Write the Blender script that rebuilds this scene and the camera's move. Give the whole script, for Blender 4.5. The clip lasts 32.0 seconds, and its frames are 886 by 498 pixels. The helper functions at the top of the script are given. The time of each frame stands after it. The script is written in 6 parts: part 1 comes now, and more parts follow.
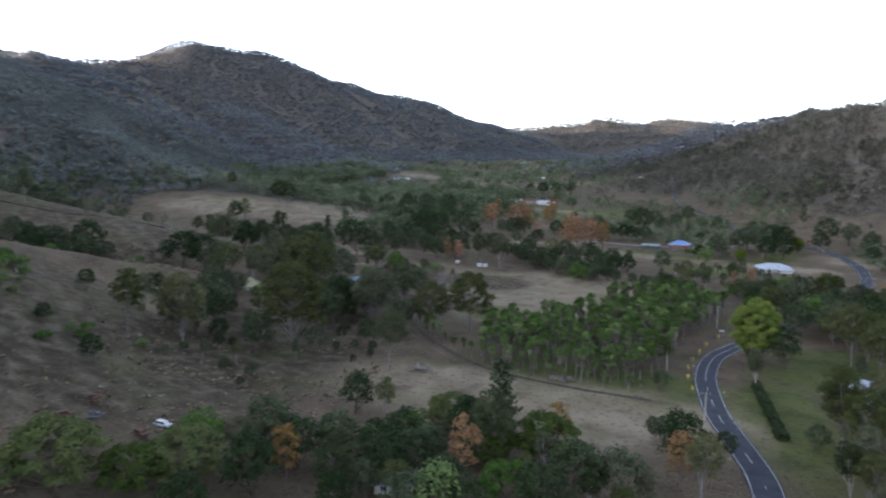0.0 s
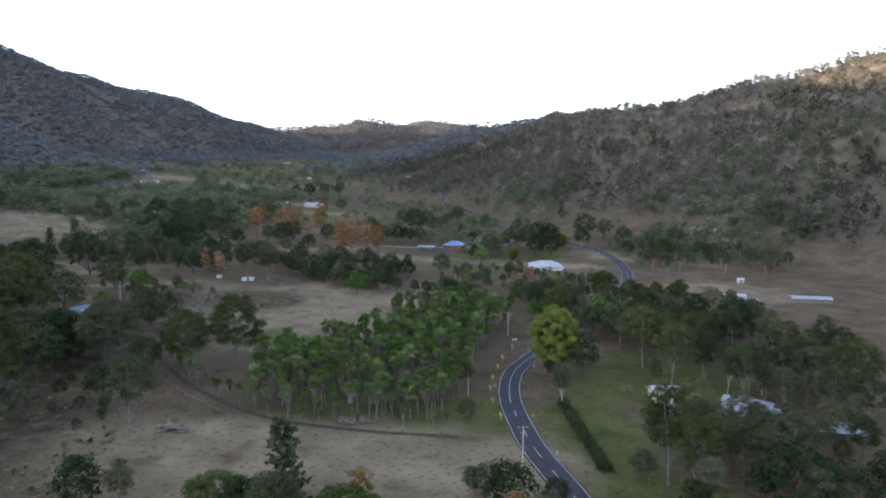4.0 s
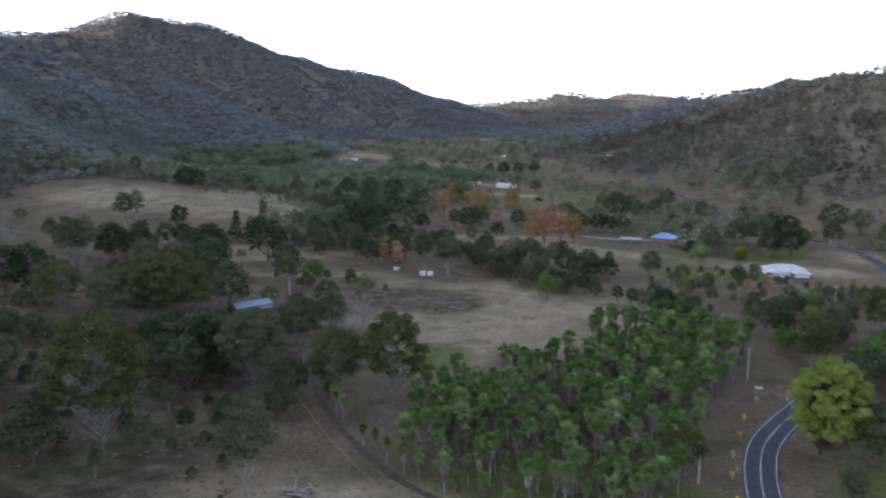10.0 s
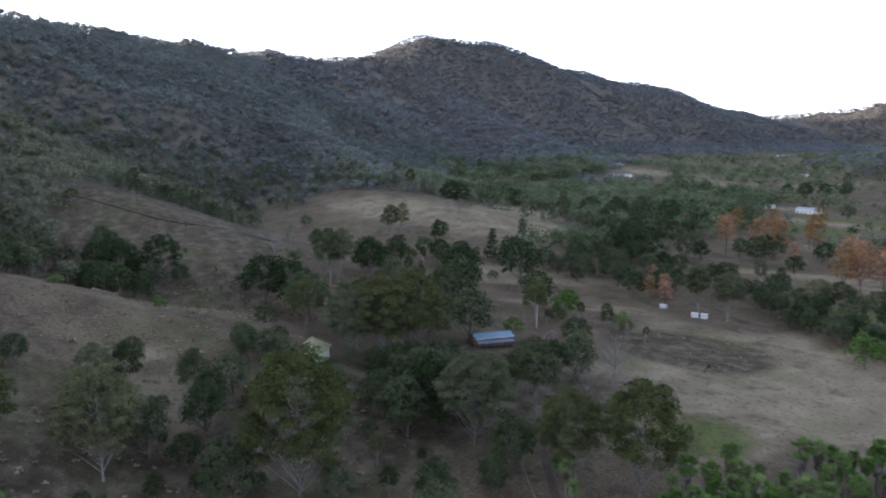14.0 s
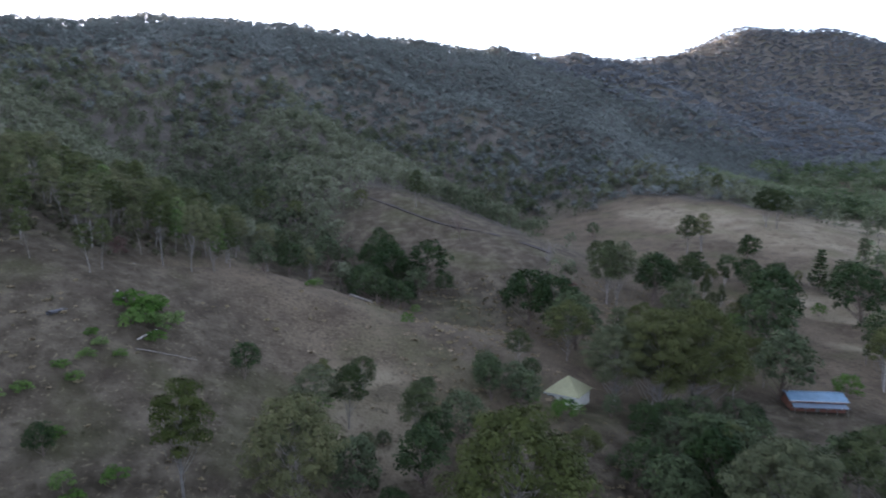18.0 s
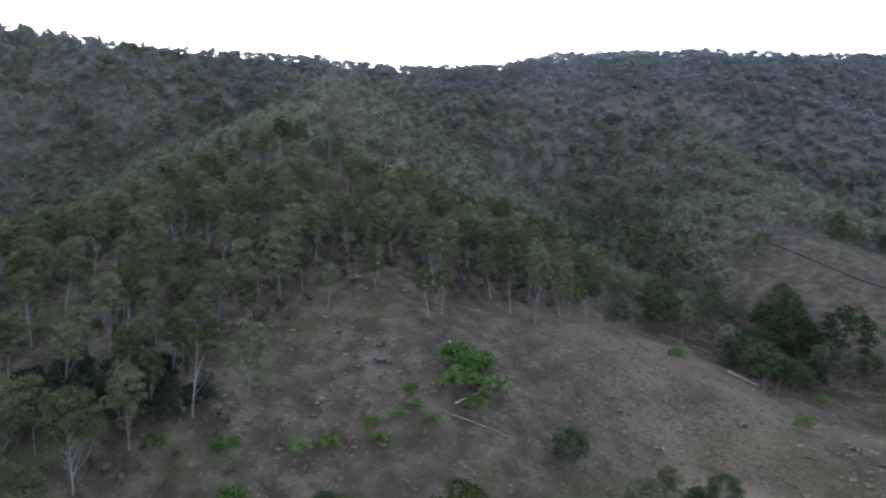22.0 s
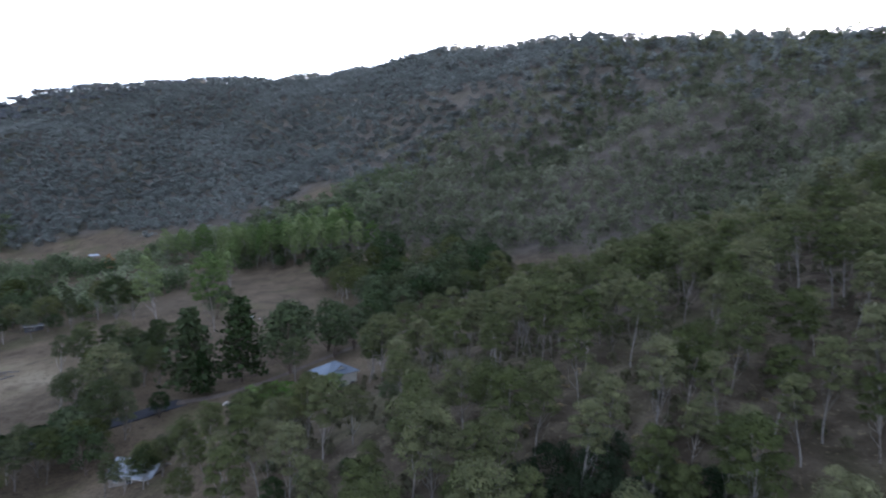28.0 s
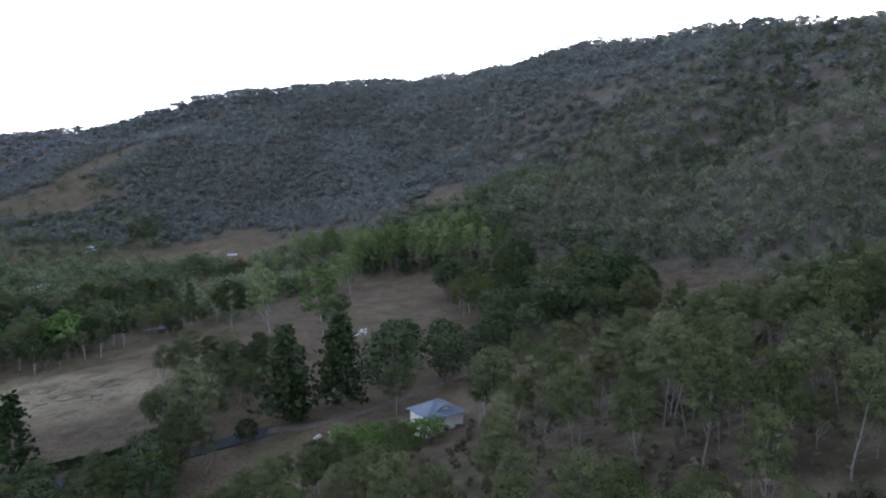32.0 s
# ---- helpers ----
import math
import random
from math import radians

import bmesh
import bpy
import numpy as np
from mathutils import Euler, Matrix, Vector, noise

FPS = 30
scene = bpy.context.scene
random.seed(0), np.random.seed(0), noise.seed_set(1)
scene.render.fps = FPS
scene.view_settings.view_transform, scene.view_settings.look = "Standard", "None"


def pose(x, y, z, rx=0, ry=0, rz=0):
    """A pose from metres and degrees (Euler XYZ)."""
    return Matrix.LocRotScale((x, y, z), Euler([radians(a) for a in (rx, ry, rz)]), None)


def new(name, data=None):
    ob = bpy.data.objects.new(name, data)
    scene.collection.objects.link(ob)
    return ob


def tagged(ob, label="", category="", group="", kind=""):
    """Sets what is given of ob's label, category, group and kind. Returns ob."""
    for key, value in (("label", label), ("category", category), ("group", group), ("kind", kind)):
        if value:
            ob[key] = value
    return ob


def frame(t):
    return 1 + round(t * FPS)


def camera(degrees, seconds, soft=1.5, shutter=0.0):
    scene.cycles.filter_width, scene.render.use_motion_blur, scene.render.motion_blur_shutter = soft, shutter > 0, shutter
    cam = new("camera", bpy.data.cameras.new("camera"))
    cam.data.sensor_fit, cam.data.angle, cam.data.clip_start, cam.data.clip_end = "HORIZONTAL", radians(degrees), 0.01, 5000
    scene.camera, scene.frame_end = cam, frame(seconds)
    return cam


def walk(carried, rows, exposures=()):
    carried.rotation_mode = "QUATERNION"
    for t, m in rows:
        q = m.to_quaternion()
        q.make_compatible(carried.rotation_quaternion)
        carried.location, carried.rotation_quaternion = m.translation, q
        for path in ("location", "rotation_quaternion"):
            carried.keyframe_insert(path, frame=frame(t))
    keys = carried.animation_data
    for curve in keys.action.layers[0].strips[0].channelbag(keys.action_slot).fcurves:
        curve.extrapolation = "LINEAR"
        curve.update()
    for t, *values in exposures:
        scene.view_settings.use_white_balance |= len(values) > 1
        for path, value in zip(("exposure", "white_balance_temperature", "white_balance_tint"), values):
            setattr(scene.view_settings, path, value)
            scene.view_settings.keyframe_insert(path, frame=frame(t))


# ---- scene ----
cam = camera(64.99, 32.0, soft=2.0, shutter=0.5)
# seconds, x, y, z, heading, downward tilt, lean
PATH = [
    (0, 0.00, 0.00, 71.35, 28.96, 7.51, 0.30),
    (0.5, -2.49, 4.34, 71.24, 24.82, 7.44, 0.30),
    (1, -4.91, 8.76, 71.13, 23.02, 7.44, 0.31),
    (1.5, -7.20, 13.21, 71.06, 21.57, 7.43, 0.32),
    (2, -9.44, 17.63, 71.00, 18.48, 7.41, 0.21),
    (2.5, -11.60, 22.02, 70.92, 15.13, 7.38, 0.21),
    (3, -13.66, 26.41, 70.85, 11.81, 7.39, 0.20),
    (3.5, -15.50, 30.85, 70.81, 9.79, 7.41, 0.21),
    (5.5, -21.82, 49.17, 70.99, 10.41, 7.47, 0.22),
    (6, -23.11, 53.84, 71.18, 11.42, 7.46, 0.14),
    (6.5, -24.25, 58.49, 71.42, 12.77, 7.45, 0.06),
    (7, -25.38, 63.11, 71.67, 14.07, 7.57, -0.02),
    (7.5, -26.46, 67.70, 71.89, 15.38, 8.07, -0.10),
    (8, -27.58, 72.30, 72.02, 16.65, 8.67, -0.16),
    (8.5, -28.77, 76.91, 72.15, 17.91, 9.14, -0.20),
    (9, -30.08, 81.49, 72.29, 19.34, 9.38, -0.20),
    (9.5, -31.41, 85.96, 72.43, 21.74, 9.41, -0.24),
    (10, -32.65, 90.34, 72.65, 25.90, 9.38, -0.24),
    (10.5, -33.89, 94.59, 72.93, 30.25, 9.34, -0.19),
    (11, -35.31, 98.84, 73.18, 34.64, 9.30, -0.11),
    (11.5, -36.93, 103.05, 73.35, 38.24, 9.31, -0.06),
    (12, -38.76, 107.19, 73.46, 39.80, 9.27, -0.02),
    (12.5, -40.81, 111.22, 73.53, 41.65, 8.72, -0.02),
    (13, -43.06, 115.17, 73.56, 43.70, 8.37, 0.02),
    (13.5, -45.51, 119.04, 73.56, 45.92, 8.20, 0.05),
    (14, -48.21, 122.85, 73.54, 48.21, 8.24, 0.12),
    (14.5, -51.23, 126.58, 73.46, 50.49, 8.27, 0.17),
    (16.5, -64.82, 140.87, 72.69, 60.17, 8.05, -0.14),
    (17, -68.48, 144.16, 72.48, 64.39, 8.01, -0.16),
    (17.5, -72.38, 147.14, 72.26, 68.62, 7.94, -0.25),
    (18, -76.29, 149.88, 72.17, 72.71, 7.88, -0.15),
    (18.5, -80.12, 152.35, 72.23, 76.59, 7.26, -0.02),
    (19, -83.88, 154.42, 72.43, 80.09, 6.00, -0.06),
    (19.5, -87.74, 156.21, 72.65, 83.30, 5.19, -0.02),
    (20, -91.75, 157.79, 72.86, 87.16, 4.82, 0.07),
    (20.5, -95.86, 159.17, 73.10, 91.61, 4.89, -0.00),
    (21, -100.07, 160.32, 73.42, 96.11, 5.00, 0.14),
    (21.5, -104.35, 161.19, 73.79, 100.61, 5.14, 0.19),
    (22, -108.61, 161.78, 74.16, 105.12, 5.29, 0.10),
    (22.5, -112.82, 162.02, 74.48, 109.60, 5.41, 0.02),
    (23, -116.99, 161.90, 74.69, 114.02, 5.53, 0.06),
    (23.5, -121.05, 161.46, 74.88, 118.20, 5.68, -0.00),
    (24, -125.08, 160.73, 75.10, 122.60, 5.78, 0.01),
    (24.5, -129.09, 159.66, 75.42, 127.04, 5.88, -0.10),
    (25, -132.96, 158.34, 75.87, 131.50, 5.90, -0.17),
    (25.5, -136.64, 156.67, 76.39, 135.88, 5.86, -0.14),
    (27.5, -150.44, 147.77, 78.80, 153.81, 5.69, -0.07),
    (28, -153.29, 144.72, 79.30, 158.09, 5.59, -0.04),
    (28.5, -155.88, 141.28, 79.52, 162.32, 5.55, -0.03),
    (29, -158.37, 137.58, 79.48, 166.57, 5.54, -0.02),
    (29.5, -160.67, 133.59, 79.50, 169.95, 5.51, 0.04),
    (30, -162.77, 129.48, 79.56, 170.43, 5.50, 0.09),
    (30.5, -164.60, 125.33, 79.66, 170.19, 5.48, 0.12),
    (31, -166.19, 121.12, 79.78, 169.99, 5.48, 0.19),
    (31.5, -167.66, 116.90, 79.90, 169.77, 5.49, 0.17),
    (32, -169.11, 112.67, 80.02, 169.56, 5.48, 0.18),
]

walk(cam, [(t, pose(x, y, z, 90 - tilt, 0, turn) @ pose(0, 0, 0, 0, 0, lean)) for t, x, y, z, turn, tilt, lean in PATH],
     exposures=[(0.0, 3.68, 5440, 17), (14.0, 3.70, 5380, 18), (21.0, 4.0, 5320, 20), (26.0, 4.0, 5320, 20), (29.0, 3.78, 5400, 19), (32.0, 3.74, 5440, 18)])

# ---- evening sky; the sun stands low behind the western range ----
SUN_TURN, SUN_HEIGHT = 126.0, 2.4
world = bpy.data.worlds.new("evening_sky")
scene.world = world
world.use_nodes = True
sky_nodes, sky_links = world.node_tree.nodes, world.node_tree.links
sky = sky_nodes.new("ShaderNodeTexSky")
sky.sky_type, sky.sun_disc = "NISHITA", False
sky.sun_elevation, sky.sun_rotation = radians(SUN_HEIGHT), radians(-SUN_TURN)
sky.air_density, sky.dust_density, sky.ozone_density = 0.7, 1.5, 1.0
# thin high haze takes most of the colour out of the sky
haze = sky_nodes.new("ShaderNodeHueSaturation")
haze.inputs["Saturation"].default_value = 0.35
sky_links.new(sky.outputs[0], haze.inputs["Color"])
sky_links.new(haze.outputs[0], sky_nodes["Background"].inputs[0])
sky_nodes["Background"].inputs[1].default_value = 0.15
sun = new("sun", bpy.data.lights.new("sun", "SUN"))
sun.data.energy, sun.data.angle, sun.data.color = 2.6, radians(0.5), (1.0, 0.72, 0.45)
sun.matrix_world = pose(0, 0, 600, 90 - SUN_HEIGHT, 0, SUN_TURN + 180)

# ---- the lie of the land ----
LATTICE = np.random.RandomState(7).rand(256, 256)


def lattice_noise(x, y):
    """Smooth noise from -1 to 1, one cell a unit."""
    x, y = np.asarray(x, float), np.asarray(y, float)
    i, j = np.floor(x).astype(int), np.floor(y).astype(int)
    u, v = x - i, y - j
    u, v = u * u * (3 - 2 * u), v * v * (3 - 2 * v)
    i0, i1, j0, j1 = i % 256, (i + 1) % 256, j % 256, (j + 1) % 256
    low = LATTICE[i0, j0] * (1 - u) + LATTICE[i1, j0] * u
    high = LATTICE[i0, j1] * (1 - u) + LATTICE[i1, j1] * u
    return 2 * (low * (1 - v) + high * v) - 1


def rough(x, y, size, octaves=4):
    total, weight = 0.0, 1.0
    for k in range(octaves):
        total = total + weight * lattice_noise(x / size + 17.3 * k, y / size + 5.1 * k)
        size, weight = size * 0.5, weight * 0.5
    return total


# Crests: x, y, height above the valley, half width of the slope.
CRESTS = {
    "west": [(-1340, 2950, 208, 560), (-1408, 2649, 238, 800), (-1525, 2348, 312, 850), (-1680, 2127, 356, 900), (-1800, 1901, 432, 950),
             (-1957, 1712, 447, 950), (-2010, 1504, 374, 850), (-1924, 1066, 336, 800), (-1600, 940, 298, 680), (-1320, 811, 260, 570), (-1118, 530, 220, 480),
             (-1013, 351, 222, 460), (-983, 201, 216, 460), (-931, 80, 216, 460), (-870, -60, 200, 440), (-792, -228, 200, 420),
             (-716, -306, 204, 420), (-645, -400, 212, 420), (-590, -500, 222, 430), (-521, -715, 245, 480), (-478, -838, 238, 520),
             (-344, -993, 232, 520), (-229, -1035, 232, 520), (-64, -1082, 222, 520), (27, -1121, 206, 500), (101, -1158, 188, 480),
             (170, -1245, 168, 480), (468, -1463, 170, 480), (900, -1500, 190, 500)],
    "spur": [(-186, 55, 24, 95), (-240, 45, 49, 150), (-300, 40, 62, 190), (-450, 0, 106, 230), (-650, -60, 140, 240)],
    "nose": [(-214, 232, 8, 48), (-222, 196, 12, 62), (-258, 192, 23, 88), (-285, 150, 37, 105), (-262, 105, 44, 120), (-330, 90, 58, 150)],
    "dead_tree_hill": [(-300, 250, 9, 90), (-380, 262, 31, 130), (-480, 225, 55, 160), (-650, 210, 98, 180), (-820, 205, 140, 200)],
    "grass_hill": [(-340, 430, 9, 100), (-440, 480, 25, 150), (-600, 530, 40, 190), (-800, 560, 85, 220), (-960, 550, 120, 240)],
    "south_spur": [(-260, -520, 18, 150), (-330, -650, 58, 200), (-400, -740, 110, 240)],
    "north_spur": [(-620, 1000, 18, 260), (-900, 1120, 70, 330), (-1300, 1350, 160, 400), (-1500, 1450, 210, 420)],
    "east": [(-330, 1850, 70, 420), (-180, 1546, 132, 470), (-23, 1304, 142, 450), (53, 1140, 141, 430), (133, 1042, 158, 410), (223, 972, 163, 400),
             (285, 900, 180, 400), (450, 800, 205, 420), (600, 600, 220, 420), (680, 300, 200, 420), (700, -100, 190, 420), (800, -700, 180, 450)],
    "far": [(-1700, 3150, 200, 420), (-1293, 3200, 219, 420), (-1123, 3262, 235, 420), (-947, 3370, 257, 430), (-760, 3430, 240, 420), (-550, 3470, 214, 420), (-300, 3480, 190, 420), (300, 3500, 190, 420)],
    "farthest": [(-1500, 4520, 240, 420), (-1137, 4560, 276, 420), (-937, 4605, 318, 420), (-784, 4634, 341, 420), (-646, 4655, 306, 420), (-490, 4670, 266, 420), (200, 4650, 220, 420)],
}


def crest_height(x, y, nodes):
    best = np.zeros_like(x)
    for (ax, ay, ah, aw), (bx, by, bh, bw) in zip(nodes, nodes[1:]):
        dx, dy = bx - ax, by - ay
        s = np.clip(((x - ax) * dx + (y - ay) * dy) / (dx * dx + dy * dy), 0, 1)
        u = np.hypot(x - ax - s * dx, y - ay - s * dy) / (aw + s * (bw - aw))
        u = np.minimum(u, 1)
        fall = 0.55 * (1 - u) ** 1.25 + 0.45 * 0.5 * (1 + np.cos(np.pi * u))
        best = np.maximum(best, (ah + s * (bh - ah)) * fall)
    return best


def ground(x, y):
    """Height of the land."""
    x, y = np.asarray(x, float), np.asarray(y, float)
    power = sum(crest_height(x, y, nodes) ** 6 for nodes in CRESTS.values())
    hills = power ** (1 / 6)
    steep = np.clip((hills - 60) / 120, 0, 1)
    hills = hills + steep * 12 * rough(x, y, 190, 4) * np.clip((hills - 30) / 200, 0, 1)
    u = np.clip(hills / 215, 0, 1)
    hills = hills + 4 * u * (1 - u) * 26 * (0.5 - np.abs(rough(x + 70, y, 210, 3))) * np.clip((hills - 45) / 40, 0, 1)
    floor = np.clip((y - 500) / 1600, 0, 1) * 52 + np.clip((-x - 130) / 260, 0, 1) * 8 + np.clip((40 - y) / 200, 0, 1) * np.clip((-20 - x) / 140, 0, 1) * 14
    small = 0.35 * rough(x, y, 23, 3) * np.clip(0.4 + hills / 12, 0.25, 2.2)
    return floor * np.clip(1 - hills / 90, 0, 1) + hills + small

# ---- tools ----
def sheet(name, verts, faces, material, smooth=False, tint=None):
    """A mesh from arrays; all faces have the same number of corners."""
    verts, faces = np.asarray(verts, np.float32), np.asarray(faces, np.int32)
    me = bpy.data.meshes.new(name)
    n, k = faces.shape
    me.vertices.add(len(verts))
    me.vertices.foreach_set("co", verts.ravel())
    me.loops.add(n * k)
    me.loops.foreach_set("vertex_index", faces.ravel())
    me.polygons.add(n)
    me.polygons.foreach_set("loop_start", np.arange(0, n * k, k, dtype=np.int32))
    if tint is not None:
        layer = me.attributes.new("tint", "FLOAT", "POINT")
        layer.data.foreach_set("value", np.asarray(tint, np.float32))
    me.polygons.foreach_set("use_smooth", np.full(n, smooth))
    me.materials.append(material)
    me.update(calc_edges=True)
    me.validate()
    return me


def part(name, bm, material, parent=None, label="", smooth=False):
    me = bpy.data.meshes.new(name)
    bmesh.ops.recalc_face_normals(bm, faces=bm.faces)
    bm.to_mesh(me)
    bm.free()
    me.materials.append(material)
    if smooth:
        me.polygons.foreach_set("use_smooth", np.full(len(me.polygons), True))
    ob = new(name, me)
    ob.parent = parent
    return tagged(ob, label)


def child(name, me, parent, label=""):
    ob = new(name, me)
    ob.parent = parent
    return tagged(ob, label)


def block(bm, lo, hi, m=None):
    """A box between two corners."""
    size, mid = Vector(hi) - Vector(lo), (Vector(hi) + Vector(lo)) / 2
    t = Matrix.Translation(mid) @ Matrix.Diagonal((*size, 1))
    bmesh.ops.create_cube(bm, size=1, matrix=(m or Matrix()) @ t)
    return bm


def rod(bm, a, b, r0, r1=None, sides=8):
    a, b = Vector(a), Vector(b)
    turn = (b - a).to_track_quat("Z", "Y").to_matrix().to_4x4()
    m = Matrix.Translation((a + b) / 2) @ turn
    bmesh.ops.create_cone(bm, cap_ends=True, segments=sides, radius1=r0, radius2=r0 if r1 is None else r1, depth=(b - a).length, matrix=m)
    return bm


def slab(bm, corners, thick):
    """A flat plate of any outline, thick metres deep along its normal."""
    f = bm.faces.new([bm.verts.new(c) for c in corners])
    f.normal_update()
    n = f.normal.copy()
    r = bmesh.ops.extrude_face_region(bm, geom=[f])
    bmesh.ops.translate(bm, verts=[v for v in r["geom"] if isinstance(v, bmesh.types.BMVert)], vec=n * thick)
    return bm


def at_ground(x, y):
    return float(ground(np.array([x]), np.array([y]))[0])


# ---- materials ----
def surface(name, colours, size=1.0, rough_value=0.85, bump=0.3, grain=12.0, metal=0.0, vary=0.0, tint_name="", fine_share=0.35, gloss=0.25):
    """Colours run from the first to the last with noise at two scales; vary shifts the value from object to object."""
    m = bpy.data.materials.new(name)
    m.use_nodes = True
    nt = m.node_tree
    N, L = nt.nodes, nt.links
    shader = N["Principled BSDF"]
    shader.inputs["Roughness"].default_value = rough_value
    shader.inputs["Metallic"].default_value = metal
    shader.inputs["Specular IOR Level"].default_value = gloss
    where = N.new("ShaderNodeTexCoord")
    big, fine = N.new("ShaderNodeTexNoise"), N.new("ShaderNodeTexNoise")
    big.inputs["Scale"].default_value, big.inputs["Detail"].default_value = 1.0 / size, 6
    fine.inputs["Scale"].default_value, fine.inputs["Detail"].default_value = grain / size, 4
    for node in (big, fine):
        L.new(where.outputs["Object"], node.inputs["Vector"])
    mix = N.new("ShaderNodeMix")
    mix.inputs[0].default_value = fine_share
    L.new(big.outputs[0], mix.inputs[2])
    L.new(fine.outputs[0], mix.inputs[3])
    value = mix.outputs[0]
    ramp = N.new("ShaderNodeValToRGB")
    el = ramp.color_ramp.elements
    el[0].position, el[1].position = 0.3, 0.7
    el[0].color, el[1].color = (*colours[0], 1), (*colours[-1], 1)
    for k, c in enumerate(colours[1:-1]):
        el.new(0.3 + 0.4 * (k + 1) / (len(colours) - 1)).color = (*c, 1)
    L.new(value, ramp.inputs[0])
    out = ramp.outputs[0]
    if vary:
        hsv = N.new("ShaderNodeHueSaturation")
        if tint_name:
            rnd = N.new("ShaderNodeAttribute")
            rnd.attribute_name = tint_name
            src = rnd.outputs["Fac"]
        else:
            rnd = N.new("ShaderNodeObjectInfo")
            src = rnd.outputs["Random"]
        for sock, lo, hi in ((2, 1 - vary, 1 + vary), (0, 0.5 + 0.045 * vary, 0.5 - 0.06 * vary), (1, 1 + 0.3 * vary, 1 - 0.5 * vary)):
            mr = N.new("ShaderNodeMapRange")
            mr.inputs[3].default_value, mr.inputs[4].default_value = lo, hi
            L.new(src, mr.inputs[0])
            L.new(mr.outputs[0], hsv.inputs[sock])
        L.new(out, hsv.inputs["Color"])
        out = hsv.outputs[0]
    L.new(out, shader.inputs["Base Color"])
    if bump:
        b = N.new("ShaderNodeBump")
        b.inputs["Strength"].default_value = bump
        b.inputs["Distance"].default_value = 0.05 * size
        L.new(fine.outputs[0], b.inputs["Height"])
        L.new(b.outputs[0], shader.inputs["Normal"])
    return m


def foliage(name, colours, vary=0.35, tint_name="", thin_share=0.16):
    """Leaves: light passes through them as well."""
    m = surface(name, colours, size=2.2, rough_value=0.75, bump=0.0, grain=5.0, vary=vary, tint_name=tint_name, gloss=0.06)
    N, L = m.node_tree.nodes, m.node_tree.links
    shader, out = N["Principled BSDF"], N["Material Output"]
    thin, mix = N.new("ShaderNodeBsdfTranslucent"), N.new("ShaderNodeMixShader")
    L.new(shader.inputs["Base Color"].links[0].from_socket, thin.inputs["Color"])
    mix.inputs[0].default_value = thin_share
    L.new(shader.outputs[0], mix.inputs[1])
    L.new(thin.outputs[0], mix.inputs[2])
    L.new(mix.outputs[0], out.inputs["Surface"])
    return m


leaf_gum = foliage("gum_leaves", [(0.023, 0.030, 0.011), (0.043, 0.053, 0.021), (0.076, 0.087, 0.033)], vary=0.45)
leaf_spur = foliage("spur_gum_leaves", [(0.034, 0.039, 0.014), (0.063, 0.071, 0.027), (0.111, 0.121, 0.044)], vary=0.4)
leaf_fresh = foliage("fresh_gum_leaves", [(0.046, 0.070, 0.022), (0.082, 0.115, 0.034), (0.132, 0.168, 0.054)])
leaf_olive = foliage("olive_gum_leaves", [(0.030, 0.035, 0.011), (0.054, 0.061, 0.018), (0.092, 0.098, 0.030)], vary=0.4)
leaf_dark = foliage("dark_leaves", [(0.018, 0.028, 0.011), (0.033, 0.048, 0.018), (0.058, 0.077, 0.026)], vary=0.45)
leaf_thicket = foliage("thicket_leaves", [(0.010, 0.016, 0.008), (0.018, 0.027, 0.012), (0.034, 0.046, 0.020)])
leaf_bright = foliage("bright_leaves", [(0.034, 0.064, 0.012), (0.061, 0.104, 0.020), (0.094, 0.141, 0.030)])
leaf_yellow = foliage("yellow_green_leaves", [(0.054, 0.079, 0.012), (0.101, 0.131, 0.019), (0.158, 0.188, 0.032)], vary=0.15)
leaf_dome = foliage("dome_leaves", [(0.028, 0.043, 0.011), (0.055, 0.074, 0.016), (0.096, 0.114, 0.026)], vary=0.3)
leaf_autumn = foliage("autumn_leaves", [(0.112, 0.060, 0.022), (0.190, 0.106, 0.040), (0.270, 0.168, 0.070)])
leaf_palm = foliage("palm_fronds", [(0.041, 0.073, 0.016), (0.079, 0.127, 0.028), (0.135, 0.190, 0.048)], vary=0.3)
leaf_skirt = foliage("dead_fronds", [(0.11, 0.09, 0.07), (0.18, 0.152, 0.12), (0.26, 0.225, 0.18)])
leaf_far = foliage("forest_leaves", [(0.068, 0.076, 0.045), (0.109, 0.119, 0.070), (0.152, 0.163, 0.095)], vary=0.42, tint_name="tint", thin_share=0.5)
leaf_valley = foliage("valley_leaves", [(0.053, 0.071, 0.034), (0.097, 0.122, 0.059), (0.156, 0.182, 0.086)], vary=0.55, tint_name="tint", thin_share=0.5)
# haze of distance is put into these two paler, bluer leaf colours
leaf_mountain_haze = foliage("haze_paled_mountain_leaves", [(0.119, 0.128, 0.118), (0.142, 0.152, 0.137), (0.165, 0.176, 0.156)], vary=0.2, tint_name="tint", thin_share=0.5)
leaf_distant_haze = foliage("haze_blue_distant_leaves", [(0.110, 0.116, 0.122), (0.128, 0.135, 0.140), (0.147, 0.154, 0.158)], vary=0.18, tint_name="tint", thin_share=0.5)
leaf_dry = foliage("dry_forest_leaves", [(0.058, 0.056, 0.038), (0.092, 0.088, 0.060), (0.128, 0.122, 0.084)], vary=0.5, tint_name="tint", thin_share=0.5)
leaf_brush = foliage("brush_leaves", [(0.047, 0.047, 0.025), (0.072, 0.070, 0.038), (0.106, 0.098, 0.055)], vary=0.4, tint_name="tint")
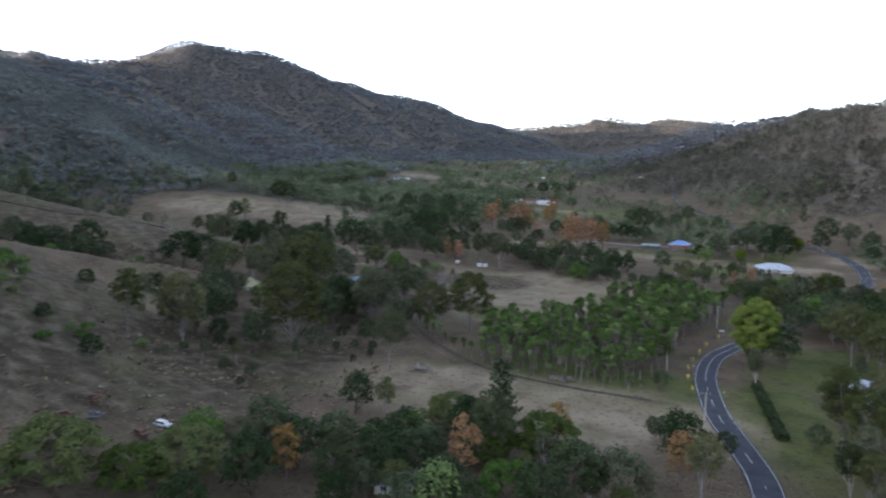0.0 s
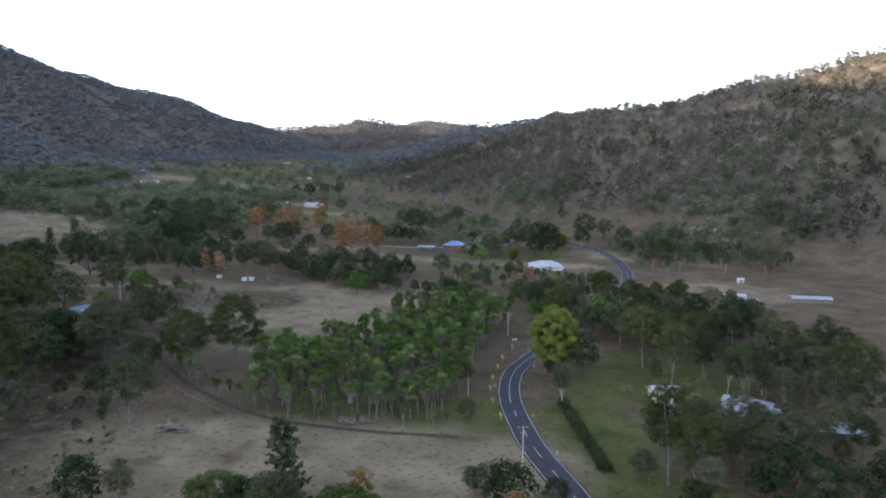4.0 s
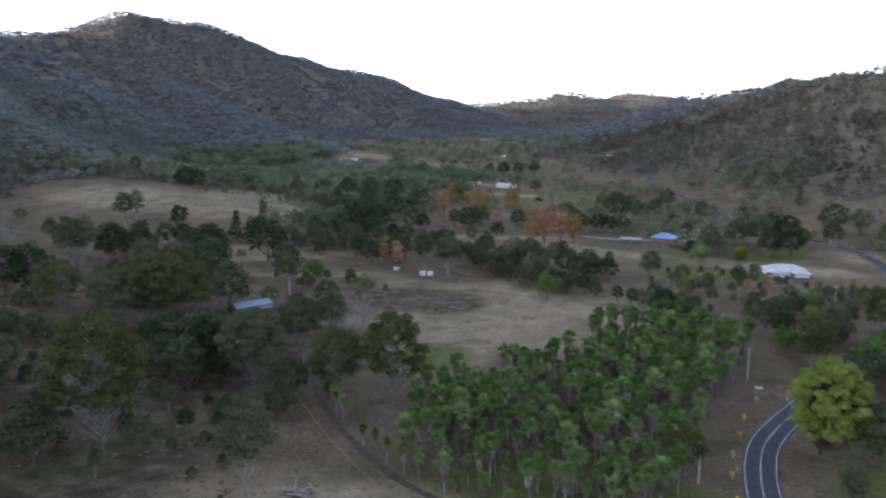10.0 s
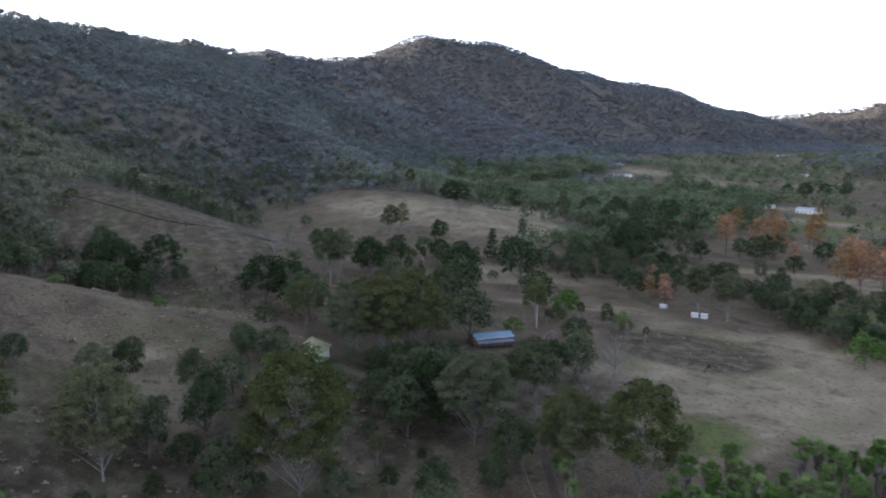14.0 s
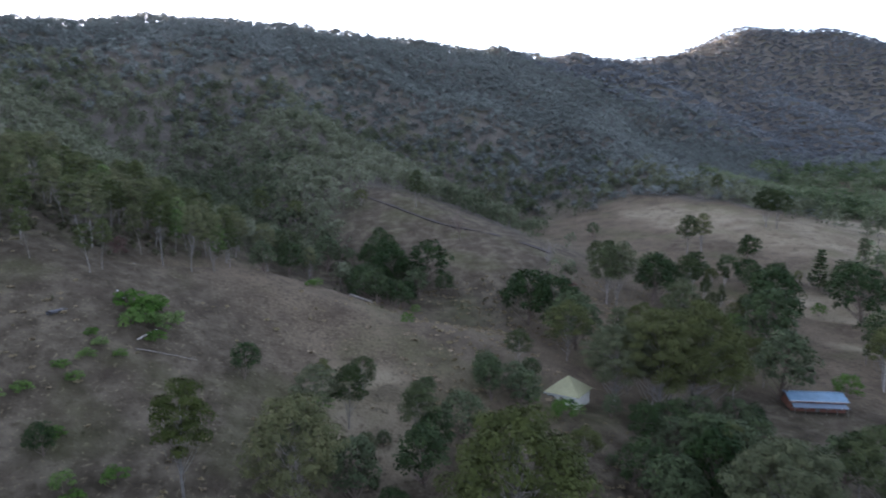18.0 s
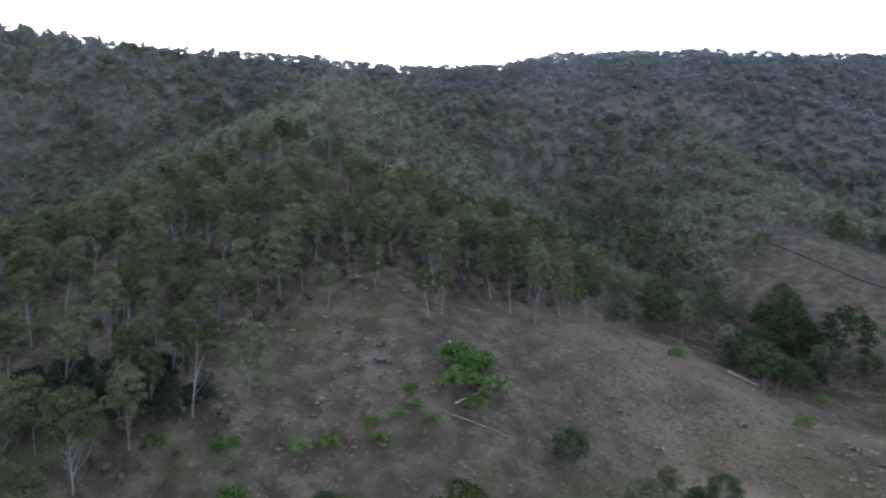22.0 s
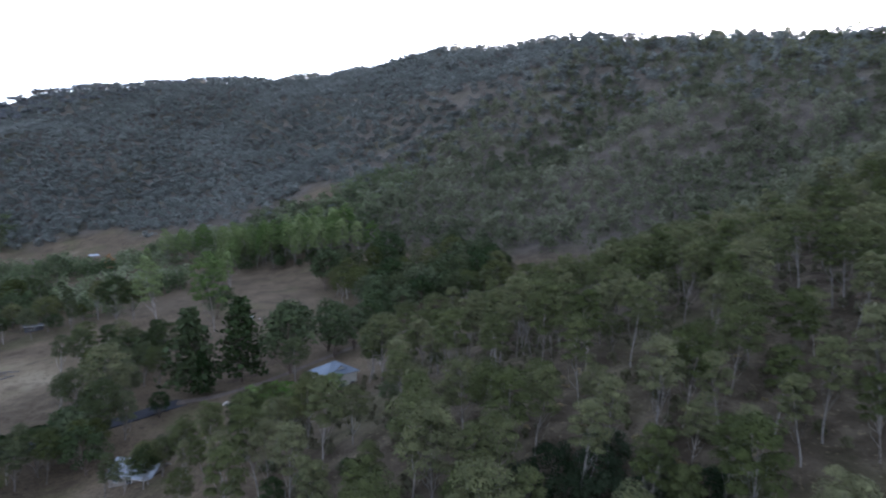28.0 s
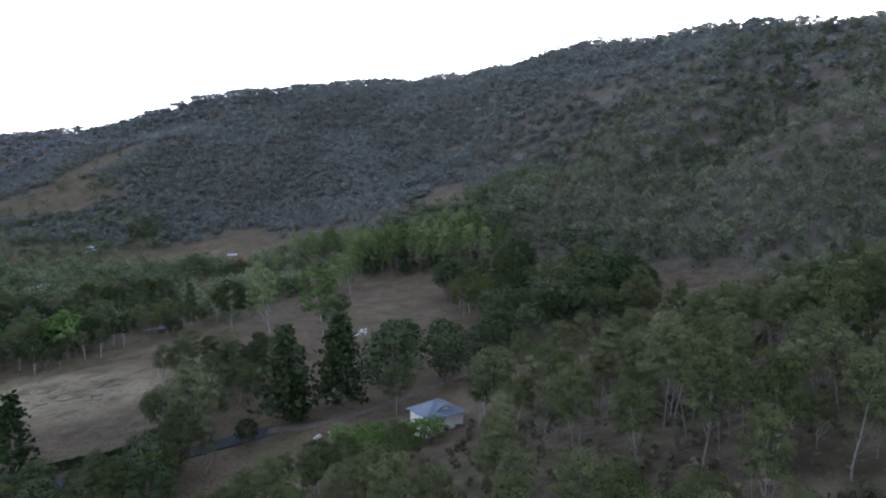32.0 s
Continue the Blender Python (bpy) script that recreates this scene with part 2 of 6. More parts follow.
straw = foliage("straw", [(0.11, 0.085, 0.05), (0.18, 0.145, 0.085), (0.27, 0.22, 0.135)], vary=0.3, tint_name="tint")
bark_pale = surface("pale_bark", [(0.08, 0.068, 0.056), (0.16, 0.142, 0.12), (0.28, 0.255, 0.225)], 0.8, 0.8, 0.4, vary=0.3)
bark_white = surface("white_bark", [(0.16, 0.145, 0.125), (0.32, 0.295, 0.265), (0.48, 0.455, 0.415)], 0.9, 0.75, 0.3)
bark_grey = surface("grey_bark", [(0.09, 0.08, 0.07), (0.15, 0.138, 0.122), (0.24, 0.222, 0.20)], 0.8, 0.85, 0.4, vary=0.3)
bark_dark = surface("dark_bark", [(0.05, 0.04, 0.03), (0.11, 0.085, 0.065), (0.18, 0.14, 0.11)], 0.5, 0.9, 0.6, vary=0.2)
bark_far = surface("forest_bark", [(0.06, 0.05, 0.042), (0.12, 0.105, 0.09), (0.24, 0.215, 0.19)], 14.0, 0.85, 0.2)

# ---- where the woods and the pastures lie ----
# middle x, y, half lengths, turn in degrees
PASTURES = [(130, -800, 75, 38, -35), (-262, 172, 75, 48, -20), (-232, 128, 48, 42, 0), (-384, 249, 80, 50, -8), (-448, 452, 150, 56, 2), (-200, -222, 30, 92, -14), (215, -815, 80, 42, 15), (110, -870, 50, 30, 15), (-75, -590, 42, 36, 0),
            (-282, -478, 20, 42, -12), (-400, 1010, 140, 90, 20), (-640, 1200, 110, 70, 0), (-650, 1080, 45, 62, 40), (-246, 1030, 30, 40, 0), (-470, 1180, 60, 55, 0)]


def inside(x, y, cx, cy, rx, ry, turn):
    """1 at the middle of an ellipse, 0 on its rim, less outside."""
    c, s = math.cos(radians(turn)), math.sin(radians(turn))
    u, v = (x - cx) * c + (y - cy) * s, (y - cy) * c - (x - cx) * s
    return 1 - np.hypot(u / rx, v / ry)


def open_land(x, y):
    best = np.full(np.shape(x), -9.0)
    for p in PASTURES:
        best = np.maximum(best, inside(x, y, *p))
    return best + 0.18 * rough(x, y, 45, 3)


def rise(x, y):
    """How far the land stands above the valley floor."""
    return sum(crest_height(x, y, nodes) ** 6 for nodes in CRESTS.values()) ** (1 / 6)


def wooded(x, y):
    """0 to 1: how densely the slopes are wooded."""
    x, y = np.asarray(x, float), np.asarray(y, float)
    hill = np.clip((rise(x, y) - 12 - 8 * rough(x, y, 90, 3)) / 14, 0, 1)
    dry_side = np.where((x > -160) & (y > 450), 0.72, 1.0)
    return hill * dry_side * np.clip(-open_land(x, y) * 5 + 0.2, 0, 1)


def grid_line(lo, fine_lo, fine_hi, hi, step, growth):
    line = list(np.arange(fine_lo, fine_hi + step / 2, step))
    for end, sign in ((hi, 1), (lo, -1)):
        s, p = step, line[-1] if sign > 0 else line[0]
        while (end - p) * sign > 0:
            s = min(s * growth, 90)
            p += s * sign
            line.append(p) if sign > 0 else line.insert(0, p)
    return np.array(line)


def land_material():
    m = surface("pasture", [(0.045, 0.034, 0.023), (0.086, 0.067, 0.044), (0.138, 0.111, 0.075)], 14.0, 0.95, 0.9, 18.0, fine_share=0.5, gloss=0.05)
    N, L = m.node_tree.nodes, m.node_tree.links
    shader = N["Principled BSDF"]
    base = shader.inputs["Base Color"].links[0].from_socket
    for name, colours, size in (("litter", [(0.030, 0.024, 0.016), (0.057, 0.047, 0.032), (0.096, 0.080, 0.056)], 5.0), ("forest_floor", [(0.052, 0.046, 0.038), (0.080, 0.070, 0.058), (0.110, 0.097, 0.080)], 12.0), ("lawn", [(0.034, 0.045, 0.012), (0.060, 0.076, 0.018), (0.092, 0.110, 0.029)], 9.0),
                                ("pale", [(0.128, 0.104, 0.068), (0.168, 0.139, 0.092), (0.21, 0.176, 0.120)], 16.0)):
        noise_node, ramp, mix, cover = N.new("ShaderNodeTexNoise"), N.new("ShaderNodeValToRGB"), N.new("ShaderNodeMix"), N.new("ShaderNodeAttribute")
        noise_node.inputs["Scale"].default_value, noise_node.inputs["Detail"].default_value = 1 / size, 8
        where = N.new("ShaderNodeTexCoord")
        L.new(where.outputs["Object"], noise_node.inputs["Vector"])
        L.new(noise_node.outputs[0], ramp.inputs[0])
        el = ramp.color_ramp.elements
        el[0].position, el[1].position = 0.32, 0.68
        el[0].color, el[1].color = (*colours[0], 1), (*colours[2], 1)
        el.new(0.5).color = (*colours[1], 1)
        cover.attribute_name = name
        mix.data_type = "RGBA"
        L.new(cover.outputs["Fac"], mix.inputs[0])
        L.new(base, mix.inputs[6])
        L.new(ramp.outputs[0], mix.inputs[7])
        base = mix.outputs[2]
    # dry tufts, bare scrapes and greener patches of the grass
    for size, low, high, colour, share in ((1.6, 0.56, 0.66, (0.030, 0.024, 0.015), 0.55), (0.9, 0.60, 0.68, (0.20, 0.165, 0.10), 0.35), (26.0, 0.52, 0.68, (0.062, 0.066, 0.026), 0.4), (9.0, 0.55, 0.68, (0.036, 0.027, 0.019), 0.5)):
        noise_node, reach, mix = N.new("ShaderNodeTexNoise"), N.new("ShaderNodeMapRange"), N.new("ShaderNodeMix")
        where = N.new("ShaderNodeTexCoord")
        noise_node.inputs["Scale"].default_value, noise_node.inputs["Detail"].default_value = 1 / size, 5
        L.new(where.outputs["Object"], noise_node.inputs["Vector"])
        L.new(noise_node.outputs[0], reach.inputs[0])
        reach.inputs[1].default_value, reach.inputs[2].default_value, reach.inputs[4].default_value = low, high, share
        mix.data_type = "RGBA"
        mix.inputs[7].default_value = (*colour, 1)
        L.new(reach.outputs[0], mix.inputs[0])
        L.new(base, mix.inputs[6])
        base = mix.outputs[2]
    L.new(base, shader.inputs["Base Color"])
    return m


LAWNS = [(-228, 772, 75, 14, 25), (-30, 540, 14, 40, -20), (-110, 520, 55, 16, 0), (-150, 462, 46, 14, 0), (12, 262, 34, 34, 0), (-5, 205, 16, 50, 12), (-165, 742, 95, 18, -6), (-237, 772, 80, 22, 0), (-340, 640, 40, 20, 0), (-131, 288, 15, 16, 0), (-260, 700, 40, 30, 0), (-65, 470, 40, 22, 0), (-60, 215, 45, 26, 0)]
PALE = [(-418, 530, 112, 46, -50), (-480, 965, 55, 40, 40), (-610, 1050, 80, 50, 10), (-195, 530, 45, 12, 20), (-130, 515, 50, 14, -10), (-60, 600, 60, 16, -30), (-20, 500, 40, 18, 0), (40, 540, 60, 30, -20), (-85, -145, 46, 30, -30), (-60, 185, 60, 30, 0), (-452, 455, 120, 36, 2), (-130, 350, 78, 66, 10), (-220, 180, 22, 16, 20), (-285, 402, 62, 13, 33), (-236, 372, 42, 8, 33), (-300, 372, 40, 7, 33), (-125, 340, 62, 46, 10), (-98, 185, 44, 28, 0), (60, 420, 50, 40, 0), (-484, 987, 70, 45, 0), (-337, 821, 60, 22, 0), (-380, 1066, 60, 34, 0), (-282, 745, 60, 16, 0), (-210, 620, 50, 16, 0), (-60, 505, 30, 14, 0), (-60, -562, 26, 10, 30)]
xs, ys = grid_line(-3300, -480, 180, 2000, 3.6, 1.07), grid_line(-2300, -330, 620, 4900, 3.6, 1.07)
gx, gy = np.meshgrid(xs, ys)
gz = ground(gx, gy)
cell = (np.arange(len(ys) - 1)[:, None] * len(xs) + np.arange(len(xs) - 1)).ravel()
land_mesh = sheet("ground", np.stack([gx.ravel(), gy.ravel(), gz.ravel()], 1), np.stack([cell, cell + 1, cell + 1 + len(xs), cell + len(xs)], 1), land_material(), True)
GROVE = [(-80, 268, 34, 62, 10)]
# the weedy dam by the tanks
DAM = (-172, 352, 34, 26, 15)
# brown scrub beside the paddock
SCRUB = (-172, 158, 46, 84, 12)
cover_of = {"litter": np.clip(np.clip(inside(gx, gy, *GROVE[0]) * 3, 0, 0.9) + np.clip(inside(gx, gy, *SCRUB) * 3, 0, 0.8) + np.clip(inside(gx, gy, -402, 246, 125, 70, -8) * 3, 0, 0.85) + np.clip(inside(gx, gy, -228, 112, 66, 62, 0) * 2.5, 0, 0.85) + np.clip(inside(gx, gy, -190, 272, 48, 62, -20) * 3, 0, 0.8) + wooded(gx, gy) * 1.2 + np.where((gx > -130) & (gy > 140) & (gy < 420), 0.25, 0.55) * np.clip(rough(gx, gy, 60, 4), 0, 1), 0, 1)}
far_slope = np.clip((np.hypot(gx + 150, gy - 90) - 260) / 120, 0, 1)
cover_of["forest_floor"] = np.clip(wooded(gx, gy) * 1.2, 0, 1) * far_slope
for key, spots in (("lawn", LAWNS), ("pale", PALE)):
    cover_of[key] = np.clip(np.max([inside(gx, gy, *s) for s in spots], 0) * 3 + 0.5 * rough(gx, gy, 14, 3), 0, 1) * 0.8
ring = np.hypot((gx + 131) / 15, (gy - 288) / 17)
cover_of["pale"] = np.maximum(cover_of["pale"] * np.clip(ring - 0.35, 0.1, 1), np.clip(1 - np.abs(ring - 1) * 5, 0, 0.85))
dam = np.clip(inside(gx, gy, *DAM) * 5 + 0.3 * rough(gx, gy, 9, 2), 0, 1)
cover_of["pale"] = cover_of["pale"] * (1 - dam)
cover_of["litter"] = np.maximum(cover_of["litter"], dam * 0.9)
for key, val in cover_of.items():
    land_mesh.attributes.new(key, "FLOAT", "POINT").data.foreach_set("value", val.ravel().astype(np.float32))
tagged(new("ground", land_mesh), "dry tan pasture rising into wooded hills", "ground", kind="structure")

# ---- the road ----
ROAD = [(-158, -86), (-140, -80), (-124, -74.5), (-109, -70), (-92, -63), (-64, -42), (-30, 10), (-8, 70), (-2, 120), (-7, 157), (-13.5, 177), (-22, 198), (-27, 215), (-31, 233),
        (-32.5, 250), (-31, 267), (-22, 296), (-6, 340), (8, 385), (17, 426), (22, 460), (23, 500), (18, 538), (4, 582), (-20, 615), (-50, 648), (-72, 690), (-88, 730), (-110, 765), (-150, 830), (-180, 930), (-260, 1080)]


def curve_through(nodes, step=2.0):
    """Evenly spaced points on a smooth line through the nodes."""
    p = np.array([nodes[0], *nodes, nodes[-1]], float)
    out = []
    for a, b, c, d in zip(p, p[1:], p[2:], p[3:]):
        for t in np.linspace(0, 1, max(2, int(np.hypot(*(c - b)) / step)), endpoint=False):
            out.append(0.5 * (2 * b + (c - a) * t + (2 * a - 5 * b + 4 * c - d) * t * t + (3 * b - a - 3 * c + d) * t ** 3))
    return np.array([*out, p[-1]])


road_line = curve_through(ROAD)

def strip(line, left, right, lift):
    """A ribbon along a line between two offsets, lift above the land."""
    d = np.gradient(line, axis=0)
    d /= np.linalg.norm(d, axis=1)[:, None]
    side = np.stack([d[:, 1], -d[:, 0]], 1)
    a, b = line + side * left, line + side * right
    mid = ground(line[:, 0], line[:, 1])
    k = np.ones(9) / 9
    mid = np.convolve(np.pad(mid, 4, mode="edge"), k, "valid")
    n = len(line)
    v = np.concatenate([np.column_stack([a, mid + lift]), np.column_stack([b, mid + lift])])
    i = np.arange(n - 1)
    return v, np.stack([i, i + 1, i + 1 + n, i + n], 1)


asphalt = surface("asphalt", [(0.025, 0.026, 0.031), (0.034, 0.036, 0.043), (0.049, 0.051, 0.057)], 3.0, 0.8, 0.3, 25.0, gloss=0.06)
road_paint = surface("road_paint", [(0.30, 0.30, 0.29), (0.46, 0.46, 0.45), (0.60, 0.60, 0.58)], 1.2, 0.7, 0.1)
v, f = strip(road_line, -3.5, 3.5, 0.24)
n = len(road_line)
v = np.concatenate([v, v - [0, 0, 0.9]])
i = np.arange(n - 1)
f = np.concatenate([f[:, ::-1], np.stack([i, i + 2 * n, i + 1 + 2 * n, i + 1], 1), np.stack([i + n, i + 1 + n, i + 1 + 3 * n, i + 3 * n], 1)])
road = new("road", sheet("road", v, f, asphalt))
tagged(road, "dark two-lane asphalt road with white lines", "road", kind="structure")
for side in (-1, 1):
    v, f = strip(road_line[40:], side * 3.14 - 0.055, side * 3.14 + 0.055, 0.252)
    child("edge_line", sheet("edge_line", v, f[:, ::-1], road_paint), road)
for k in range(60, len(road_line) - 60, 6):
    solid = 225 < road_line[k][1] < 300
    v, f = strip(road_line[k:k + (7 if solid else 4)], -0.06, 0.06, 0.252)
    child("centre_dash", sheet("centre_dash", v, f[:, ::-1], road_paint), road)
gravel = surface("gravel", [(0.10, 0.09, 0.08), (0.16, 0.145, 0.125), (0.22, 0.20, 0.175)], 2.0, 0.95, 0.5, 20.0)
soil = surface("bare_soil", [(0.055, 0.042, 0.034), (0.085, 0.068, 0.055), (0.12, 0.10, 0.08)], 2.0, 0.95, 0.6, 18.0)
track_soil = surface("track_soil", [(0.036, 0.028, 0.022), (0.056, 0.044, 0.035), (0.080, 0.064, 0.051)], 2.0, 0.95, 0.6, 18.0, gloss=0.05)
ditch_soil = surface("ditch_soil", [(0.018, 0.014, 0.011), (0.028, 0.022, 0.018), (0.042, 0.034, 0.028)], 2.0, 0.95, 0.6, 18.0)
PATHS = {"dirt_track": ("dark bare-soil farm track beside the palms", track_soil, 0.9, [(-42, 204), (-70, 204), (-98, 209), (-122, 223), (-142, 239), (-160, 258), (-172, 285)]),
         "gravel_lane": ("grey gravel lane climbing past the far houses", gravel, 2.6, [(-20, 615), (-46, 600), (-76, 580), (-100, 566), (-130, 560), (-175, 560)]),
         "farm_lane": ("brown soil lane to the hillside shed", soil, 1.1, [(23, 492), (48, 470), (75, 448), (92, 425), (104, 408), (130, 400)]),
         "side_lane": ("narrow pale lane under the pines", soil, 2.2, [(-155, -85), (-170, -84), (-184, -88), (-200, -97), (-222, -112), (-250, -128)]),
         "ditch": ("dark eroded track along the grass hill", ditch_soil, 1.5, [(-450, 222), (-425, 233), (-393, 250), (-372, 270), (-352, 286)])}
for key, (words, mat, half, nodes) in PATHS.items():
    line = curve_through(nodes)
    v, f = strip(line, -half, half, 0.06)
    w = v - [0, 0, 0.6]
    m_count = len(line)
    i = np.arange(m_count - 1)
    f = np.concatenate([f[:, ::-1], np.stack([i, i + 2 * m_count, i + 1 + 2 * m_count, i + 1], 1), np.stack([i + m_count, i + 1 + m_count, i + 1 + 3 * m_count, i + 3 * m_count], 1)])
    tagged(new(key, sheet(key, np.concatenate([v, w]), f, mat)), words, "track", kind="structure")

# ---- trees ----
def sprays(centres, size, rng, corners=4, facing=None, stray=0.45):
    """Leaf sprays: one small plate of leaves at each centre, turned at random or roughly outwards."""
    n = len(centres)
    face = rng.normal(size=(n, 3))
    if facing is not None:
        face = facing / (np.linalg.norm(facing, axis=1)[:, None] + 1e-9) * 1.5 + face * stray
    a = np.cross(face, rng.normal(size=(n, 3)))
    a /= np.linalg.norm(a, axis=1)[:, None] + 1e-9
    b = np.cross(face, a)
    b /= np.linalg.norm(b, axis=1)[:, None] + 1e-9
    s = size * rng.uniform(0.6, 1.35, n)[:, None]
    a, b = a * s, b * s * 0.66
    if corners == 3:
        v = np.stack([centres - a * 0.8 - b, centres + a * 1.2, centres - a * 0.5 + b * 1.3], 1)
    else:
        v = np.stack([centres - a, centres + b * 0.9, centres + a, centres - b * 1.1], 1)
    return v.reshape(-1, 3), np.arange(corners * n).reshape(n, corners)


def tube(points, radii, sides=6):
    """A bent, tapered limb."""
    points = np.asarray(points, float)
    d = np.gradient(points, axis=0)
    d /= np.linalg.norm(d, axis=1)[:, None] + 1e-9
    a = np.cross(d, [0.31, 0.17, 0.93])
    bad = np.linalg.norm(a, axis=1) < 0.05
    a[bad] = np.cross(d[bad], [1, 0, 0])
    a /= np.linalg.norm(a, axis=1)[:, None]
    b = np.cross(d, a)
    ang = np.linspace(0, 2 * np.pi, sides, endpoint=False)
    ring = a[:, None] * np.cos(ang)[None, :, None] + b[:, None] * np.sin(ang)[None, :, None]
    v = (points[:, None] + ring * np.asarray(radii)[:, None, None]).reshape(-1, 3)
    i, j = np.meshgrid(np.arange(len(points) - 1), np.arange(sides), indexing="ij")
    k = (j + 1) % sides
    f = np.stack([i * sides + j, i * sides + k, (i + 1) * sides + k, (i + 1) * sides + j], 2).reshape(-1, 4)
    return v, f


def gather(pieces):
    """Joins arrays of vertices and faces."""
    V, F, n = [], [], 0
    for v, f in pieces:
        V.append(v)
        F.append(f + n)
        n += len(v)
    return np.concatenate(V), np.concatenate(F)


def limb(start, way, length, rng, bend=0.25, steps=4):
    p, d = [np.array(start, float)], np.array(way, float)
    for k in range(steps):
        d = d + rng.normal(0, bend, 3) * 0.5
        d /= np.linalg.norm(d)
        p.append(p[-1] + d * length / steps)
    return np.array(p)


def crown_frame(rng, h, middle, wide, tall, lobes, lobe, girth, low_limbs=0.25, reach=1.62):
    """Trunk with a limb to each leafy lobe of the crown; gives the wood and the lobes."""
    trunk = limb((0, 0, -0.6), (rng.normal(0, 0.05), rng.normal(0, 0.05), 1), h * (middle + tall * 0.55) + 0.6, rng, 0.09, 7)
    pieces, tips = [], []
    for k in range(lobes):
        a = k * 2.4 + rng.uniform(-0.4, 0.4)
        up = 1 - reach * (k + 0.5) / lobes
        out = math.sqrt(max(0.0, 1 - up * up)) * rng.uniform(0.62, 1.0)
        p = np.array([math.cos(a) * out * wide * h, math.sin(a) * out * wide * h, h * (middle + up * tall * rng.uniform(0.75, 1.0))])
        p[:2] += trunk[5][:2]
        r = h * lobe * rng.uniform(0.75, 1.3)
        tips.append((p, r))
        s = np.clip(p[2] / trunk[-1][2] - low_limbs * rng.uniform(0.6, 1.2), 0.12, 0.95) * 7
        i = min(6, int(s))
        base = trunk[i] + (trunk[i + 1] - trunk[i]) * (s - i)
        mid = base * 0.5 + p * 0.5 + np.array([0, 0, -0.05 * h]) * rng.uniform(0, 1) + rng.normal(0, 0.015 * h, 3)
        g = girth * 0.34 * (1.2 - s / 7)
        pieces.append(tube([base, mid, p + (p - mid) * 0.2], [g, g * 0.62, g * 0.14], 4))
    return tube(trunk, np.linspace(girth, girth * 0.2, 8), 7), pieces, tips


def leaf_cloud(rng, tips, per_tip, size, flat):
    out, ways = [], []
    for p, r in tips:
        n = per_tip
        d = rng.normal(size=(n, 3))
        d /= np.linalg.norm(d, axis=1)[:, None]
        d[:, 2] = np.where(d[:, 2] < -0.3, -0.7 * d[:, 2], d[:, 2])
        d *= (rng.uniform(0.55, 1.0, n) ** 0.5 * r)[:, None]
        d[:, 2] = d[:, 2] * flat + 0.1 * r
        out.append(p + d)
        ways.append(d + [0, 0, 0.35 * r])
    return sprays(np.concatenate(out), size, rng, 3, np.concatenate(ways), 0.34)


def tree_kind(seed, h, middle, wide, tall, lobes, lobe, girth, per_tip, size, bark, leaf, flat=0.7, low_limbs=0.25, reach=1.62):
    """The meshes of one tree: trunk with its limbs, and crown."""
    rng = np.random.RandomState(seed)
    stem, pieces, tips = crown_frame(rng, h, middle, wide, tall, lobes, lobe, girth, low_limbs, reach)
    meshes = {"trunk": sheet("trunk", *stem, bark, True), "branchwork": sheet("branchwork", *gather(pieces), bark, True)}
    if per_tip:
        meshes["crown"] = sheet("crown", *leaf_cloud(rng, tips, per_tip, size, flat), leaf)
    return meshes, h


def conifer_kind(seed, h, width, leaf, tiers=17, gaps=0.0):
    rng = np.random.RandomState(seed)
    trunk = limb((0, 0, -0.5), (0, 0, 1), h + 0.3, rng, 0.03, 6)
    pieces, cs = [], []
    for k in range(tiers):
        s = 0.10 + 0.88 * k / tiers
        n = 7
        for j in range(n):
            if rng.uniform() < gaps:
                continue
            a = j * 6.283 / n + k * 0.5 + rng.uniform(-0.3, 0.3)
            reach = width * (1 - s) ** 0.6 * rng.uniform(0.62, 1.15) + 0.25
            end = np.array([math.cos(a) * reach, math.sin(a) * reach, h * s + reach * 0.12])
            pieces.append(tube([np.array([0, 0, h * s]), end * [0.5, 0.5, 1] - [0, 0, 0.1], end], [0.07, 0.05, 0.02], 3))
            for u in np.linspace(0.3, 1.0, 7):
                cs.append(np.array([0, 0, h * s]) * (1 - u) + end * u + rng.normal(0, 0.22, 3))
    return {"trunk": sheet("trunk", *tube(trunk, np.linspace(0.38, 0.05, 7), 6), bark_dark, True), "branchwork": sheet("branchwork", *gather(pieces), bark_dark, True),
            "crown": sheet("crown", *sprays(np.array(cs), 0.7, rng), leaf)}, h


